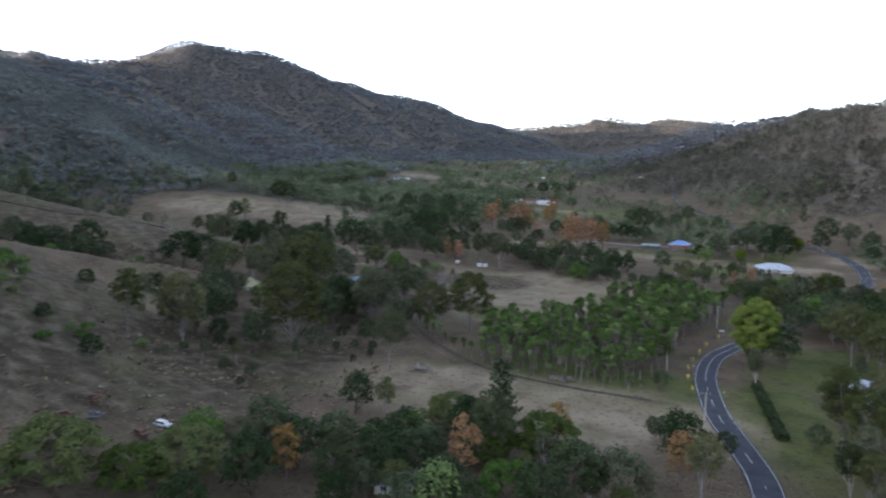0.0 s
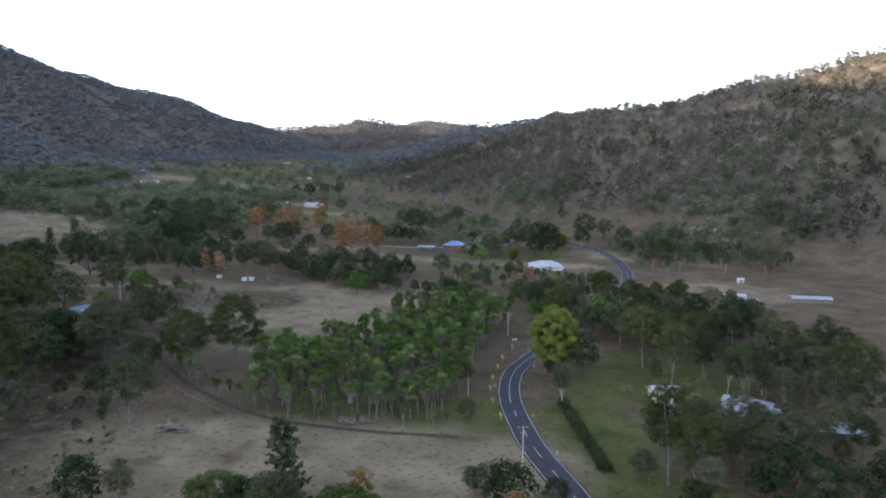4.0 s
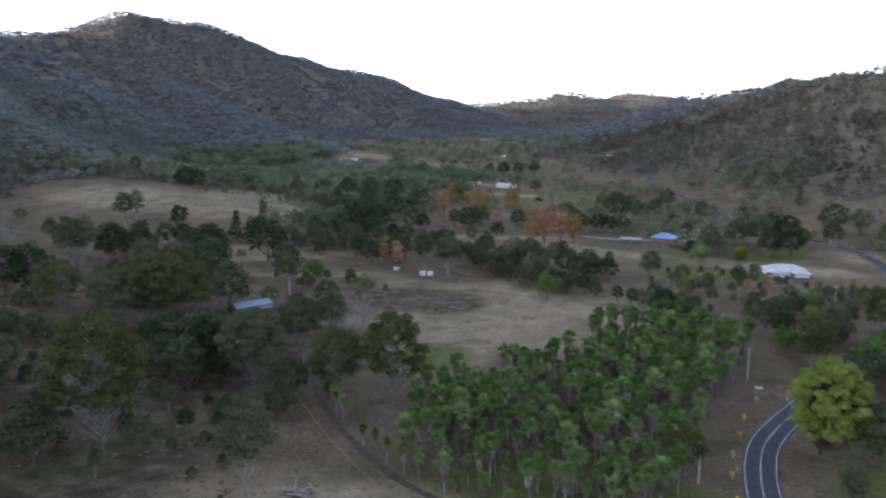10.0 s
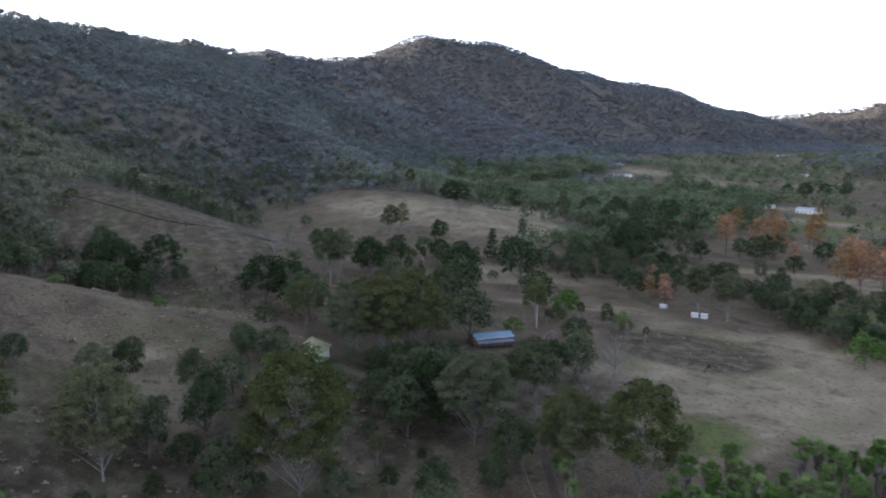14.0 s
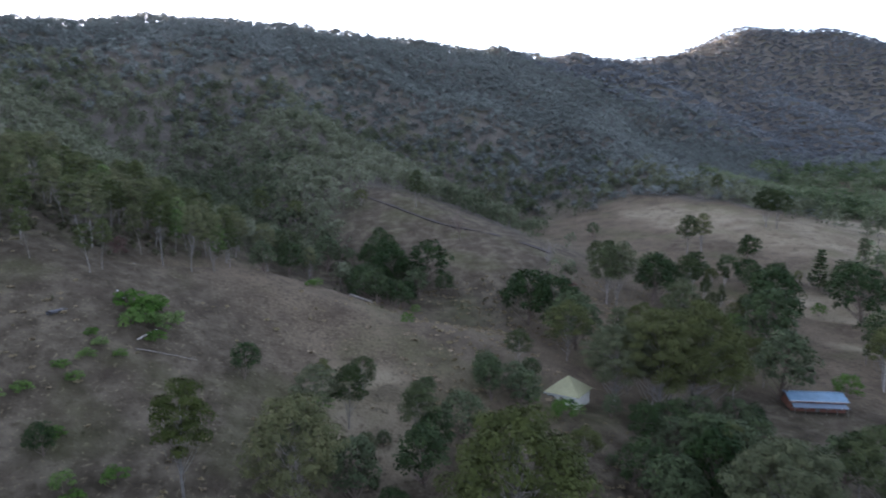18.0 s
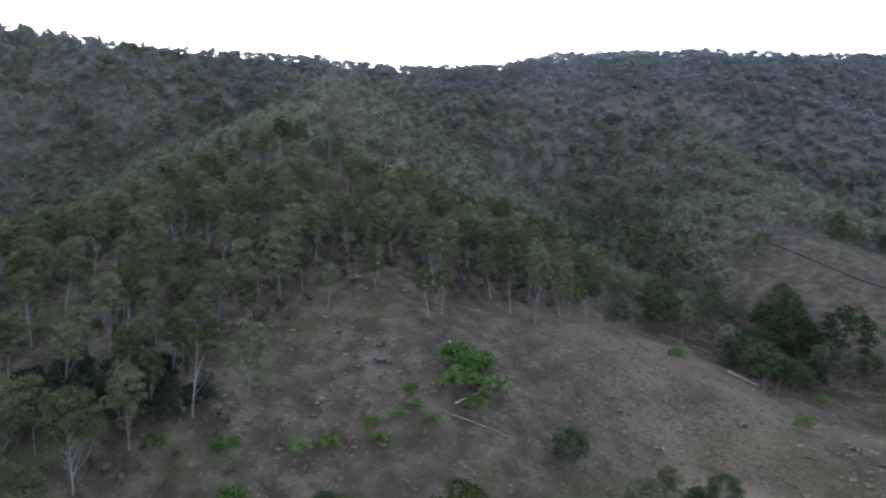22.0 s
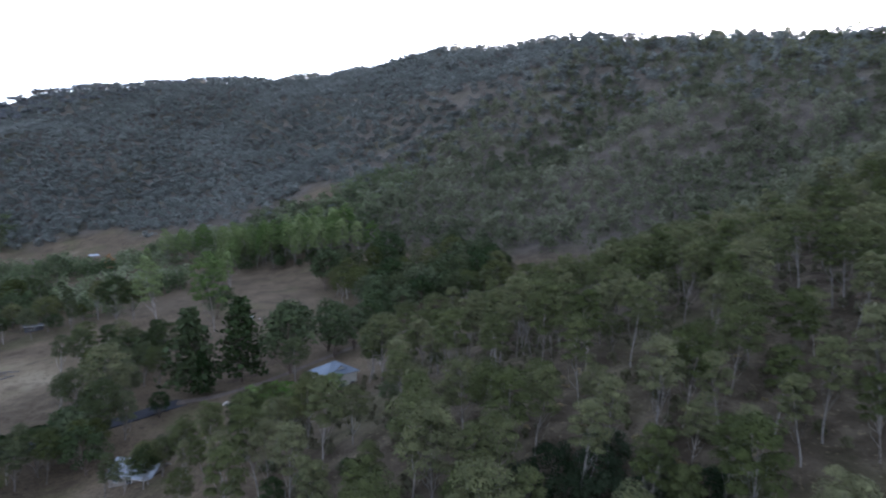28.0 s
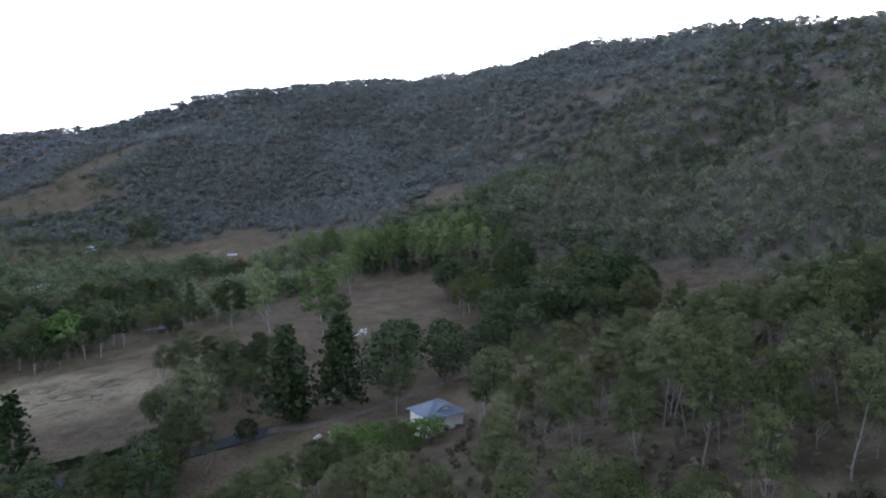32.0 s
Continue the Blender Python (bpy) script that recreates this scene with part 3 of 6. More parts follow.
def palm_kind(seed, h, fronds=20):
    """A fan palm: slim trunk, skirt of dead fronds, open head of stalked fan leaves."""
    rng = np.random.RandomState(seed)
    trunk = limb((0, 0, -0.4), (0, 0, 1), h * 0.84 + 0.4, rng, 0.05, 5)
    top = trunk[-1]
    V, F, n = [], [], 0
    for k in range(fronds):
        a = k * 2.4 + rng.uniform(-0.4, 0.4)
        lift = 1.35 - 1.95 * (k / fronds) ** 0.85 + rng.uniform(-0.2, 0.2)
        out = np.array([math.cos(a) * math.cos(lift), math.sin(a) * math.cos(lift), math.sin(lift)])
        side = np.cross(out, [0, 0, 1])
        side /= np.linalg.norm(side) + 1e-9
        up = np.cross(side, out)
        hub = top + out * rng.uniform(0.7, 1.25)
        size = rng.uniform(0.85, 1.35)
        stalk = np.array([0.03, 0.03, 0.0]) + side * 0.05
        V += [top, hub + stalk, hub - stalk]
        F.append([n, n + 1, n + 2])
        n += 3
        for j in range(12):
            b0 = -1.9 + j * 0.345
            long = size * (0.72 + 0.28 * math.cos(b0)) * rng.uniform(0.8, 1.12)
            droop = np.array([0, 0, 0.16 + 0.34 * rng.uniform()]) * size
            tip = hub + (out * math.cos(b0) + side * math.sin(b0)) * long + up * 0.1 * (j % 2) - droop
            across = (side * math.cos(b0) - out * math.sin(b0)) * 0.13 * size
            mid = (hub + tip) / 2 + np.array([0, 0, 0.12]) * size
            V += [hub, mid - across, tip, hub, tip, mid + across]
            F += [[n, n + 1, n + 2], [n + 3, n + 4, n + 5]]
            n += 6
    skirt = np.concatenate([np.column_stack([np.cos(t), np.sin(t), np.full(16, -0.1 - 0.45 * k)]) * [0.8 - 0.08 * k, 0.8 - 0.08 * k, 1] + top
                            for k in range(7) for t in [rng.uniform(0, 6.28, 16)]])
    v, f = sprays(skirt, 0.48, rng)
    v[:, 2] += (v[:, 2] - top[2]) * 0.3
    radii = np.linspace(0.2, 0.14, 6)
    return {"trunk": sheet("trunk", *tube(trunk, radii, 7), bark_pale, True), "crown": sheet("crown", np.array(V), np.array(F), leaf_palm), "skirt": sheet("skirt", v, f, leaf_skirt)}, h


def feather_palm_kind(seed, h):
    """A tall feather palm with arching, drooping fronds."""
    rng = np.random.RandomState(seed)
    trunk = limb((0, 0, -0.4), (0, 0, 1), h * 0.8 + 0.4, rng, 0.03, 5)
    top, cs = trunk[-1], []
    for k in range(18):
        a, lift, long = k * 2.4, rng.uniform(0.5, 1.3), rng.uniform(2.6, 3.4)
        for u in np.linspace(0.12, 1, 16):
            r = long * u * math.cos(lift) + long * 0.35 * u * u
            cs.append(top + np.array([math.cos(a) * r, math.sin(a) * r, long * (math.sin(lift) * u - 1.15 * u * u)]) + rng.normal(0, 0.09, 3))
    v, f = sprays(np.array(cs), 0.42, rng, 3)
    return {"trunk": sheet("trunk", *tube(trunk, np.linspace(0.24, 0.17, 6), 8), bark_pale, True), "crown": sheet("crown", v, f, leaf_palm)}, h


GUMS = [tree_kind(20 + k, 15.0, middle, wide, tall, lobes, lobe, 0.19, 220, 0.145, bark, leaf, 0.72, 0.36, 1.62)
        for k, (middle, wide, tall, lobes, lobe, bark, leaf) in enumerate([
            (0.60, 0.23, 0.31, 28, 0.090, bark_pale, leaf_gum), (0.62, 0.20, 0.30, 25, 0.086, bark_grey, leaf_olive), (0.58, 0.30, 0.33, 34, 0.096, bark_pale, leaf_gum),
            (0.62, 0.15, 0.30, 22, 0.078, bark_white, leaf_gum), (0.58, 0.33, 0.31, 36, 0.098, bark_pale, leaf_olive), (0.57, 0.14, 0.35, 26, 0.076, bark_pale, leaf_gum)])]
WIDES = [tree_kind(140 + k, 24.0, middle, wide, tall, lobes, 0.085, 0.26, 260, 0.20, bark, leaf, 0.72, 0.36, 1.62)
         for k, (middle, wide, tall, lobes, bark, leaf) in enumerate([(0.60, 0.38, 0.38, 84, bark_grey, leaf_gum), (0.58, 0.33, 0.40, 74, bark_pale, leaf_olive), (0.57, 0.36, 0.41, 84, bark_grey, leaf_olive)])]
SPURS = [tree_kind(120 + k, 15.0, middle, wide, tall, lobes, lobe, 0.13, 230, 0.135, bark, leaf_spur, 0.72, 0.36, 1.58)
         for k, (middle, wide, tall, lobes, lobe, bark) in enumerate([(0.61, 0.20, 0.30, 25, 0.086, bark_pale), (0.59, 0.23, 0.32, 28, 0.090, bark_grey), (0.62, 0.15, 0.31, 21, 0.078, bark_pale), (0.64, 0.13, 0.29, 17, 0.074, bark_grey)])]
FRESH = [tree_kind(130 + k, 15.0, 0.56, wide, 0.38, 26, 0.074, 0.12, 120, 0.17, bark_pale, leaf_fresh, 0.8, 0.36, 1.6) for k, wide in enumerate((0.14, 0.19))]
ROUNDS = [tree_kind(40 + k, 11.0, 0.55, wide, 0.42, 30, 0.135, 0.3, 72, 0.27, bark_dark, leaf_dark, 0.85, 0.4) for k, wide in enumerate((0.40, 0.46, 0.34))]
YELLOWS = [tree_kind(50, 15.0, 0.52, 0.38, 0.44, 130, 0.085, 0.45, 190, 0.22, bark_dark, leaf_yellow, 0.8, 0.4)]
DOMES = [tree_kind(55 + k, 12.0, 0.46, 0.62, 0.46, 64, 0.13, 0.35, 110, 0.26, bark_dark, leaf_dome, 0.8, 0.4) for k in range(2)]
LOWS = [tree_kind(63 + k, 2.6, 0.42, 0.85, 0.42, 14, 0.3, 0.06, 56, 0.17, bark_dark, leaf_bright, 0.7, 0.4) for k in range(2)]
LIMES = [tree_kind(60 + k, 6.0, 0.5, 0.46, 0.4, 16, 0.17, 0.1, 70, 0.2, bark_dark, leaf_bright, 0.8, 0.4) for k in range(2)]
AUTUMNS = [tree_kind(70 + k, 13.0, 0.58, 0.19, 0.42, 18, 0.09, 0.17, 70, 0.22, bark_dark, leaf_autumn, 0.9, 0.3) for k in range(2)]
DEADS = [tree_kind(80 + k, 15.0, 0.58, 0.30, 0.40, 95, 0.10, 0.20, 0, 0.3, bark, leaf_gum) for k, bark in enumerate((bark_pale, bark_dark))]
PINES = [conifer_kind(90, 20.0, 6.9, leaf_dark, 24), conifer_kind(91, 18.0, 6.4, leaf_dark, 22)]
HOOPS = [conifer_kind(92, 18.0, 4.6, leaf_dark, 11, 0.15)]
PALMS = [palm_kind(100 + k, h, n) for k, (h, n) in enumerate(((9.0, 19), (10.0, 23), (11.5, 20), (7.5, 17), (9.5, 25)))]

tree_rng = random.Random(5)
# open ground before the sheds and the hill house
KEEP_OPEN = [(-210, 290, 21, 8, -46), (-195, -36, 5, 14, -11), (-198, -52, 8, 8, 0)]
taken = []


def plant(kinds, name, label, category, spots, group=""):
    """Sets trees of some kinds on the land; each spot is x, y and height."""
    for x, y, h in spots:
        if h > 9 and any(inside(x, y, *k) > 0 for k in KEEP_OPEN):
            continue
        kind = tree_rng.choice(kinds)
        top = new(name)
        top.matrix_basis = Matrix.LocRotScale((x, y, at_ground(x, y) - 0.1), Euler((0, 0, tree_rng.uniform(0, 6.28))), Vector((1, 1, 1)) * (h / kind[-1]))
        for key, me in kind[0].items():
            ob = child(key, me, top)
            if key == "branchwork":
                tagged(ob, kind="stuff")
        tagged(top, label, category, group)
        taken.append((x, y))


def clear_of_trees(x, y, gap):
    return all((x - a) ** 2 + (y - b) ** 2 > gap * gap for a, b in taken)


def zone(kinds, name, label, category, cx, cy, rx, ry, turn, count, low, high, gap=5.0, group=""):
    """Trees strewn over an ellipse, off the road and off each other."""
    spots, tries = [], 0
    c, s = math.cos(radians(turn)), math.sin(radians(turn))
    while len(spots) < count and tries < count * 12:
        tries += 1
        a, r = tree_rng.uniform(0, 6.283), math.sqrt(tree_rng.uniform(0, 1))
        u, v = rx * r * math.cos(a), ry * r * math.sin(a)
        x, y = cx + u * c - v * s, cy + u * s + v * c
        if np.min(np.hypot(road_line[:, 0] - x, road_line[:, 1] - y)) < 8 or not clear_of_trees(x, y, gap):
            continue
        if any(inside(x, y, *k) > 0 for k in KEEP_CLEAR):
            continue
        spots.append((x, y, tree_rng.uniform(low, high)))
        taken.append((x, y))
    plant(kinds, name, label, category, spots, group)


# yards and buildings that no strewn tree may stand on
KEEP_CLEAR = [(-418, 530, 112, 48, -50), (-205, 762, 95, 26, -6), (-145, 478, 46, 16, 0), (-85, -145, 44, 30, -30), (-174, -80, 24, 7, -8), (-200, -222, 24, 84, -14), (-65, -565, 40, 50, 0), (-29, 505, 22, 16, 0), (-193, 402, 12, 9, 0), (-207, 284, 20, 10, 0), (-216, 224, 11, 11, 0), (-199, -55, 14, 12, 0), (-190, -12, 10, 46, -11), (-210, 219, 12, 8, 0), (32, 228, 30, 15, -22), (0, 262, 20, 20, 0), (4, 215, 12, 22, 10), (70, 398, 34, 26, 0), (-112, 352, 44, 40, 0), (-105, 178, 62, 22, 8)]
GUM_LABEL = "grey-green gum tree with a pale trunk and open crown"
SLIM, MIDDLING, BROAD = [GUMS[3], GUMS[5]], [GUMS[0], GUMS[1]], [GUMS[2], GUMS[4]]
# trees that stand singly on the slopes and round the sheds
plant(SLIM, "gum_tree", "tall slim gum tree with a narrow open crown", "tree",
      [(-197, 159, 20), (-326, 340, 20)])
plant(MIDDLING, "gum_tree", "tall gum tree with a pale trunk on the brown slope", "tree",
      [(-208, 186, 16), (-313, 327, 22), (-226, 332, 20), (-197, 406, 21), (-181, 401, 23), (-125, 189, 23), (-165, 261, 25), (-193, 141, 23), (-219, 173, 16), (-230, 169, 9), (-234, 251, 20), (-305, 290, 26)])
plant(BROAD, "gum_tree", "broad spreading gum tree with a grey-green crown", "tree",
      [(-228, 178, 11), (-217, 166, 15), (-254, 243, 20), (-305, 286, 25), (-412, 463, 26), (-419, 591, 20), (-196, 217, 11), (-246, 261, 21), (-239, 221, 11), (-183, 257, 10), (-418, 461, 26)])
plant([ROUNDS[2]], "broadleaf_tree", "upright dark green tree on the brown slope", "tree",
      [(-308, 308, 20), (-187, 244, 15), (-178, 226, 13), (-148, 211, 11), (-277, 337, 26), (-227, 295, 20), (-177, 293, 15), (-181, 238, 17), (-222, 207, 10), (-201, 167, 8), (-198, 184, 13), (-210, -114, 20), (-192, -92, 25)])
plant(ROUNDS[:2], "broadleaf_tree", "rounded dark green tree on the brown slope", "tree",
      [(-292, 248, 20), (-340, 211, 17), (-333, 223, 18), (-324, 228, 9), (-350, 203, 9), (-357, 195, 7), (-195, 170, 13), (-228, 208, 8), (-210, 196, 11), (-205, 189, 10), (-190, 176, 8), (-174, 178, 15), (-160, 195, 9), (-145, 223, 9), (-336, 376, 14), (-196, 320, 12), (-302, 400, 17), (-288, 410, 13), (-279, 425, 14), (-276, 447, 13), (-272, 478, 14), (-149, 233, 13), (-176, 247, 11), (-245, 356, 17), (-329, 387, 12), (-219, 213, 10), (-283, 255, 20), (-188, 240, 15), (-187, 226, 12), (-183, 271, 13)])
plant(ROUNDS[:2], "broadleaf_tree", "rounded dark green tree on the brown slope", "tree",
      [(-225, 192, 5), (-229, 152, 8), (-201, 119, 6), (-353, 381, 12), (-328, 374, 13), (-133, -44, 13)])
plant(LIMES, "green_shrub", "bright green leafy bush on the brown slope", "shrub",
      [(-227, 351, 12), (-222, 314, 8), (-257, 196, 4), (-236, 366, 9), (-210, 299, 12), (-213, 221, 6), (-223, 168, 5), (-194, 123, 4)])
plant(SPURS[2:], "gum_tree", "slim pale-trunked gum tree on the dry spur", "tree",
      [(-211, 89, 22), (-217, 96, 18), (-192, 60, 14), (-189, 43, 18), (-210, 66, 15), (-281, 51, 16), (-280, 59, 11), (-202, 59, 16), (-224, 72, 15), (-252, 96, 12), (-260, 105, 13), (-258, 118, 13), (-263, 120, 14), (-309, 120, 15), (-286, 132, 24), (-276, 140, 20), (-319, 149, 20), (-290, 126, 16), (-306, 77, 16), (-302, 104, 19), (-160, -6, 17), (-167, -9, 14)])
plant(SPURS[:2], "gum_tree", "round-topped gum tree on the dry spur", "tree",
      [(-218, 73, 11), (-247, 54, 13), (-255, 61, 13), (-262, 85, 12), (-295, 68, 11), (-245, 2, 12), (-241, 21, 11), (-260, 18, 9), (-231, 59, 10), (-233, -59, 19), (-201, 0, 6), (-204, 38, 9), (-214, 57, 10), (-303, 114, 18), (-279, 146, 19), (-281, 97, 12), (-195, 30, 12), (-207, 52, 12), (-210, 32, 14), (-225, 28, 13), (-225, 38, 10), (-229, 40, 8), (-198, 36, 7), (-207, -33, 21), (-221, -25, 11), (-232, 46, 10), (-224, 60, 8), (-235, -37, 12), (-210, 0, 7), (-184, 24, 12)])
plant(SPURS[:2], "gum_tree", "round-topped gum tree on the dry spur", "tree",
      [(-184, -15, 12), (-136, -76, 27), (-150, -99, 17), (-124, -45, 16), (-124, -147, 18), (-139, -139, 18)])
plant(FRESH, "gum_tree", "tall fresh green gum tree beside the clearing", "tree",
      [(-149, -196, 33), (-172, -164, 36)])
plant(LIMES + [ROUNDS[0]], "green_shrub", "leafy olive bush crowding the cream cottage", "shrub",
      [(-217, 222, 3.5), (-221, 217, 4), (-215, 226, 3.5), (-226, 217, 5), (-232, 221, 6), (-214, 234, 6)])
plant(GUMS, "gum_tree", "gum tree overhanging the homestead roof", "tree", [(19, 219, 16), (28, 217, 14), (15, 268, 22), (11, 274, 24), (18, 258, 22)])
plant(GUMS, "gum_tree", "leafy gum tree in front of a cottage", "tree", [(-148, -17, 11), (-151, -19, 10)])
plant(SLIM, "gum_tree", "slim gum tree on the verge beside the lawn", "tree", [(-16, 232, 14), (12, 254, 10)])
# the valley floor and the southern pastures
plant(ROUNDS, "broadleaf_tree", "dense dark green broadleaf tree with a round crown", "tree",
      [(-112, 152, 12), (-102, 102, 15), (-103, 86, 11), (-96, 122, 13), (-103, 117, 13), (-27, 162, 14), (-32, 172, 8), (-74, 145, 14), (-42, 131, 14), (-33, 137, 12), (-175, 117, 8), (1, 188, 7), (-42, 216, 6)])
plant(ROUNDS, "broadleaf_tree", "dark green spreading fig tree on the valley floor", "tree",
      [(-37, 532, 17), (-25, 538, 16), (-179, 609, 16), (-142, 675, 17), (-121, 665, 16), (-207, 269, 9), (-9, 258, 15), (-7, 311, 14), (8, 322, 14), (-90, 448, 14), (-499, 389, 10)])
plant(DOMES, "camphor_tree", "broad olive-green domed tree at the paddock's south end", "tree",
      [(-128, 76, 15), (-116, 97, 13), (-119, 87, 11), (-82, 150, 12), (-53, 148, 13), (-66, 142, 11)])
plant(YELLOWS, "camphor_tree", "large yellow-green domed tree beside the road bend", "tree",
      [(-21, 262, 23)])
plant(GUMS, "gum_tree", GUM_LABEL, "tree",
      [(-102, 152, 13), (-19, 145, 17), (-34, 172, 8), (12, 162, 19), (8, 191, 18), (-63, 141, 20), (-47, 236, 13), (-16, 231, 12), (-211, 429, 15), (-197, 436, 15), (-337, 448, 18), (-378, 538, 15), (-3, 564, 19), (-42, 433, 15), (13, 297, 16), (21, 295, 17)])
plant(GUMS, "gum_tree", GUM_LABEL, "tree",
      [(-317, 293, 17), (-268, 277, 17)])
plant(GUMS, "gum_tree", "slim pale-trunked gum tree on the dry slope", "tree",
      [(-346, 172, 18), (-178, 12, 15)])
plant(GUMS, "gum_tree", GUM_LABEL, "tree",
      [(-169, -19, 13), (-215, -62, 17), (-141, -64, 16), (-134, -60, 16), (-139, -20, 12), (-147, -16, 11), (-260, -217, 18), (-255, -272, 18)])
plant(PINES, "pine_tree", "tall dark conical pine tree by the side road", "tree",
      [(-160, -92, 29), (-176, -95, 30), (-163, -88, 15), (-252, -200, 17)])
plant(HOOPS, "hoop_pine", "dark hoop pine with tiered open branches", "tree",
      [(-93, -75, 24), (-86, -84, 18), (-70, 158, 22), (-19, 708, 18), (-318, 401, 19)])
plant(AUTUMNS, "autumn_tree", "tree with rusty orange autumn leaves", "tree",
      [(-54, 156, 13), (-67, 128, 16), (-98, 108, 15), (-24, 150, 14), (-221, 406, 13), (-208, 399, 14), (-168, 492, 26), (-160, 496, 25), (-152, 501, 26), (-144, 505, 24), (-285, 608, 18), (-243, 595, 20), (-210, 541, 17), (-230, 617, 19), (-51, 514, 9), (0, 447, 8), (41, 490, 9), (-114, -416, 17), (-275, 651, 15), (-326, 625, 15)])
plant(LIMES, "green_shrub", "bright green leafy shrub", "shrub",
      [(-90, 129, 9), (-71, 498, 11), (-338, 482, 8), (-243, 132, 6)])
plant(LOWS, "low_shrub", "low spreading bright green shrub on the dry nose", "shrub",
      [(-287, 175, 2.6), (-284, 173, 2), (-238, 130, 4.6), (-241, 136, 4.2), (-246, 128, 4.4), (-248, 133, 4), (-243, 131, 4.4), (-235, 134, 2.6), (-227, 128, 1.8), (-229, 124, 2), (-225, 122, 2.2), (-212, 109, 2.4), (-215, 113, 2.2), (-222, 118, 2), (-219, 121, 2), (-232, 122, 1.8), (-197, 130, 2.6), (-192, 125, 2.4), (-205, 120, 2.2), (-199, 104, 2.5), (-190, 112, 2.8), (-207, 98, 2.6), (-185, 140, 2.6), (-203, 88, 2.4)])
plant([DEADS[0]], "dead_tree", "bare bleached grey dead tree", "tree",
      [(-166, 297, 20), (-162, 281, 16), (-338, 277, 12), (76, 628, 13), (-290, 109, 10), (-242, 17, 14)])
plant([DEADS[1]], "dead_tree", "dark bare dead tree standing in the pasture", "tree",
      [(-372, 250, 17)])
plant(SPURS, "gum_tree", "slim gum tree standing on the spur", "tree",
      [(-342, 149, 18), (-340, 140, 15), (-432, 166, 24)])
plant(GUMS, "gum_tree", "tall dense gum tree among the sheds under the slope", "tree",
      [(-273, 296, 24), (-267, 300, 18), (-327, 301, 19), (-338, 299, 14), (-426, 247, 12), (-435, 217, 10), (-425, 182, 16), (-419, 242, 21)])
plant(GUMS, "gum_tree", "tall gum tree by the white-roofed homestead", "tree",
      [(-17, 168, 9), (7, 186, 24), (11, 174, 22), (26, 179, 13), (37, 246, 19), (55, 249, 18), (67, 247, 22), (23, 201, 13), (74, 290, 19)])
plant(GUMS, "gum_tree", "grey gum tree between the dry hills", "tree",
      [(-448, 630, 24), (-404, 395, 24), (-401, 402, 24), (-521, 508, 19), (-612, 361, 21), (-601, 379, 19)])
plant(GUMS, "gum_tree", "leafy gum tree shading the homestead roof", "tree",
      [(20, 213, 12), (28, 208, 10), (37, 203, 9), (47, 199, 9), (16, 222, 13)])
plant(ROUNDS, "broadleaf_tree", "dark green bushy tree at the foot of the hills", "tree",
      [(-370, 407, 15), (-146, 625, 24), (-120, 720, 18), (-52, 573, 20), (-38, 601, 17), (-29, 578, 16), (68, 578, 17), (-399, 600, 21), (-362, 579, 20), (-324, 552, 20), (-239, 567, 15), (-337, 620, 24), (-67, 526, 15), (-314, 314, 18), (-307, 249, 11), (-326, 218, 12), (-340, 203, 10), (-277, 380, 24), (-288, 160, 10), (-339, 171, 13), (-354, 181, 13), (-356, 168, 14), (-374, 190, 15)])
plant(AUTUMNS, "autumn_tree", "tall poplar-shaped tree in orange autumn leaf", "tree",
      [(-214, 408, 15), (-238, 435, 12), (-259, 558, 27), (-237, 553, 27), (-228, 559, 27), (-216, 586, 27), (-280, 593, 19), (-176, 521, 27), (-165, 510, 27), (-157, 519, 25), (-152, 531, 20), (45, 507, 9), (-35, 419, 12), (-12, 596, 8)])
plant(ROUNDS, "fig_tree", "huge dark green fig tree behind the white farmhouse", "tree",
      [(-68, 539, 15), (-55, 553, 18), (-42, 562, 20), (-29, 569, 20), (-78, 512, 11)])
plant(ROUNDS, "broadleaf_tree", "dark green shade tree on the far valley floor", "tree",
      [(-247, 550, 13), (-205, 529, 11), (-204, 567, 14), (-159, 688, 16), (-170, 692, 14), (-148, 576, 14), (-140, 580, 13), (-160, 578, 13), (-132, 583, 13), (-259, 776, 13), (-361, 901, 16), (-345, 910, 18), (-328, 918, 18), (-315, 935, 19), (-304, 499, 24), (-289, 493, 23), (-278, 494, 22), (-291, 541, 24)])
plant(ROUNDS, "broadleaf_tree", "dark green shade tree beside the far road", "tree",
      [(-267, 521, 16), (-258, 525, 13), (-361, 614, 25), (-375, 605, 24), (-229, 534, 18), (-231, 562, 16), (-87, 580, 11), (-104, 637, 10), (52, 529, 16), (-1, 622, 22), (16, 619, 18), (30, 587, 17)])
plant(YELLOWS, "golden_tree", "round yellow-olive tree in the farmhouse garden", "tree", [(-51, 515, 9.5), (-17, 578, 11)])
plant(GUMS, "gum_tree", "tall grey gum tree in the belt behind the tanks", "tree",
      [(-196, 406, 24), (-181, 403, 23), (-109, 440, 15), (-126, 427, 14), (2, 369, 20), (-73, 439, 11)])
plant(AUTUMNS, "autumn_tree", "faded orange autumn tree on the valley floor", "tree",
      [(-241, 655, 25), (-273, 659, 20), (-283, 625, 23), (-180, 554, 21), (29, 423, 8), (35, 414, 7), (-43, 420, 9)])
plant([DEADS[0]], "dead_tree", "bare bleached grey dead tree", "tree", [(29, 652, 16)])
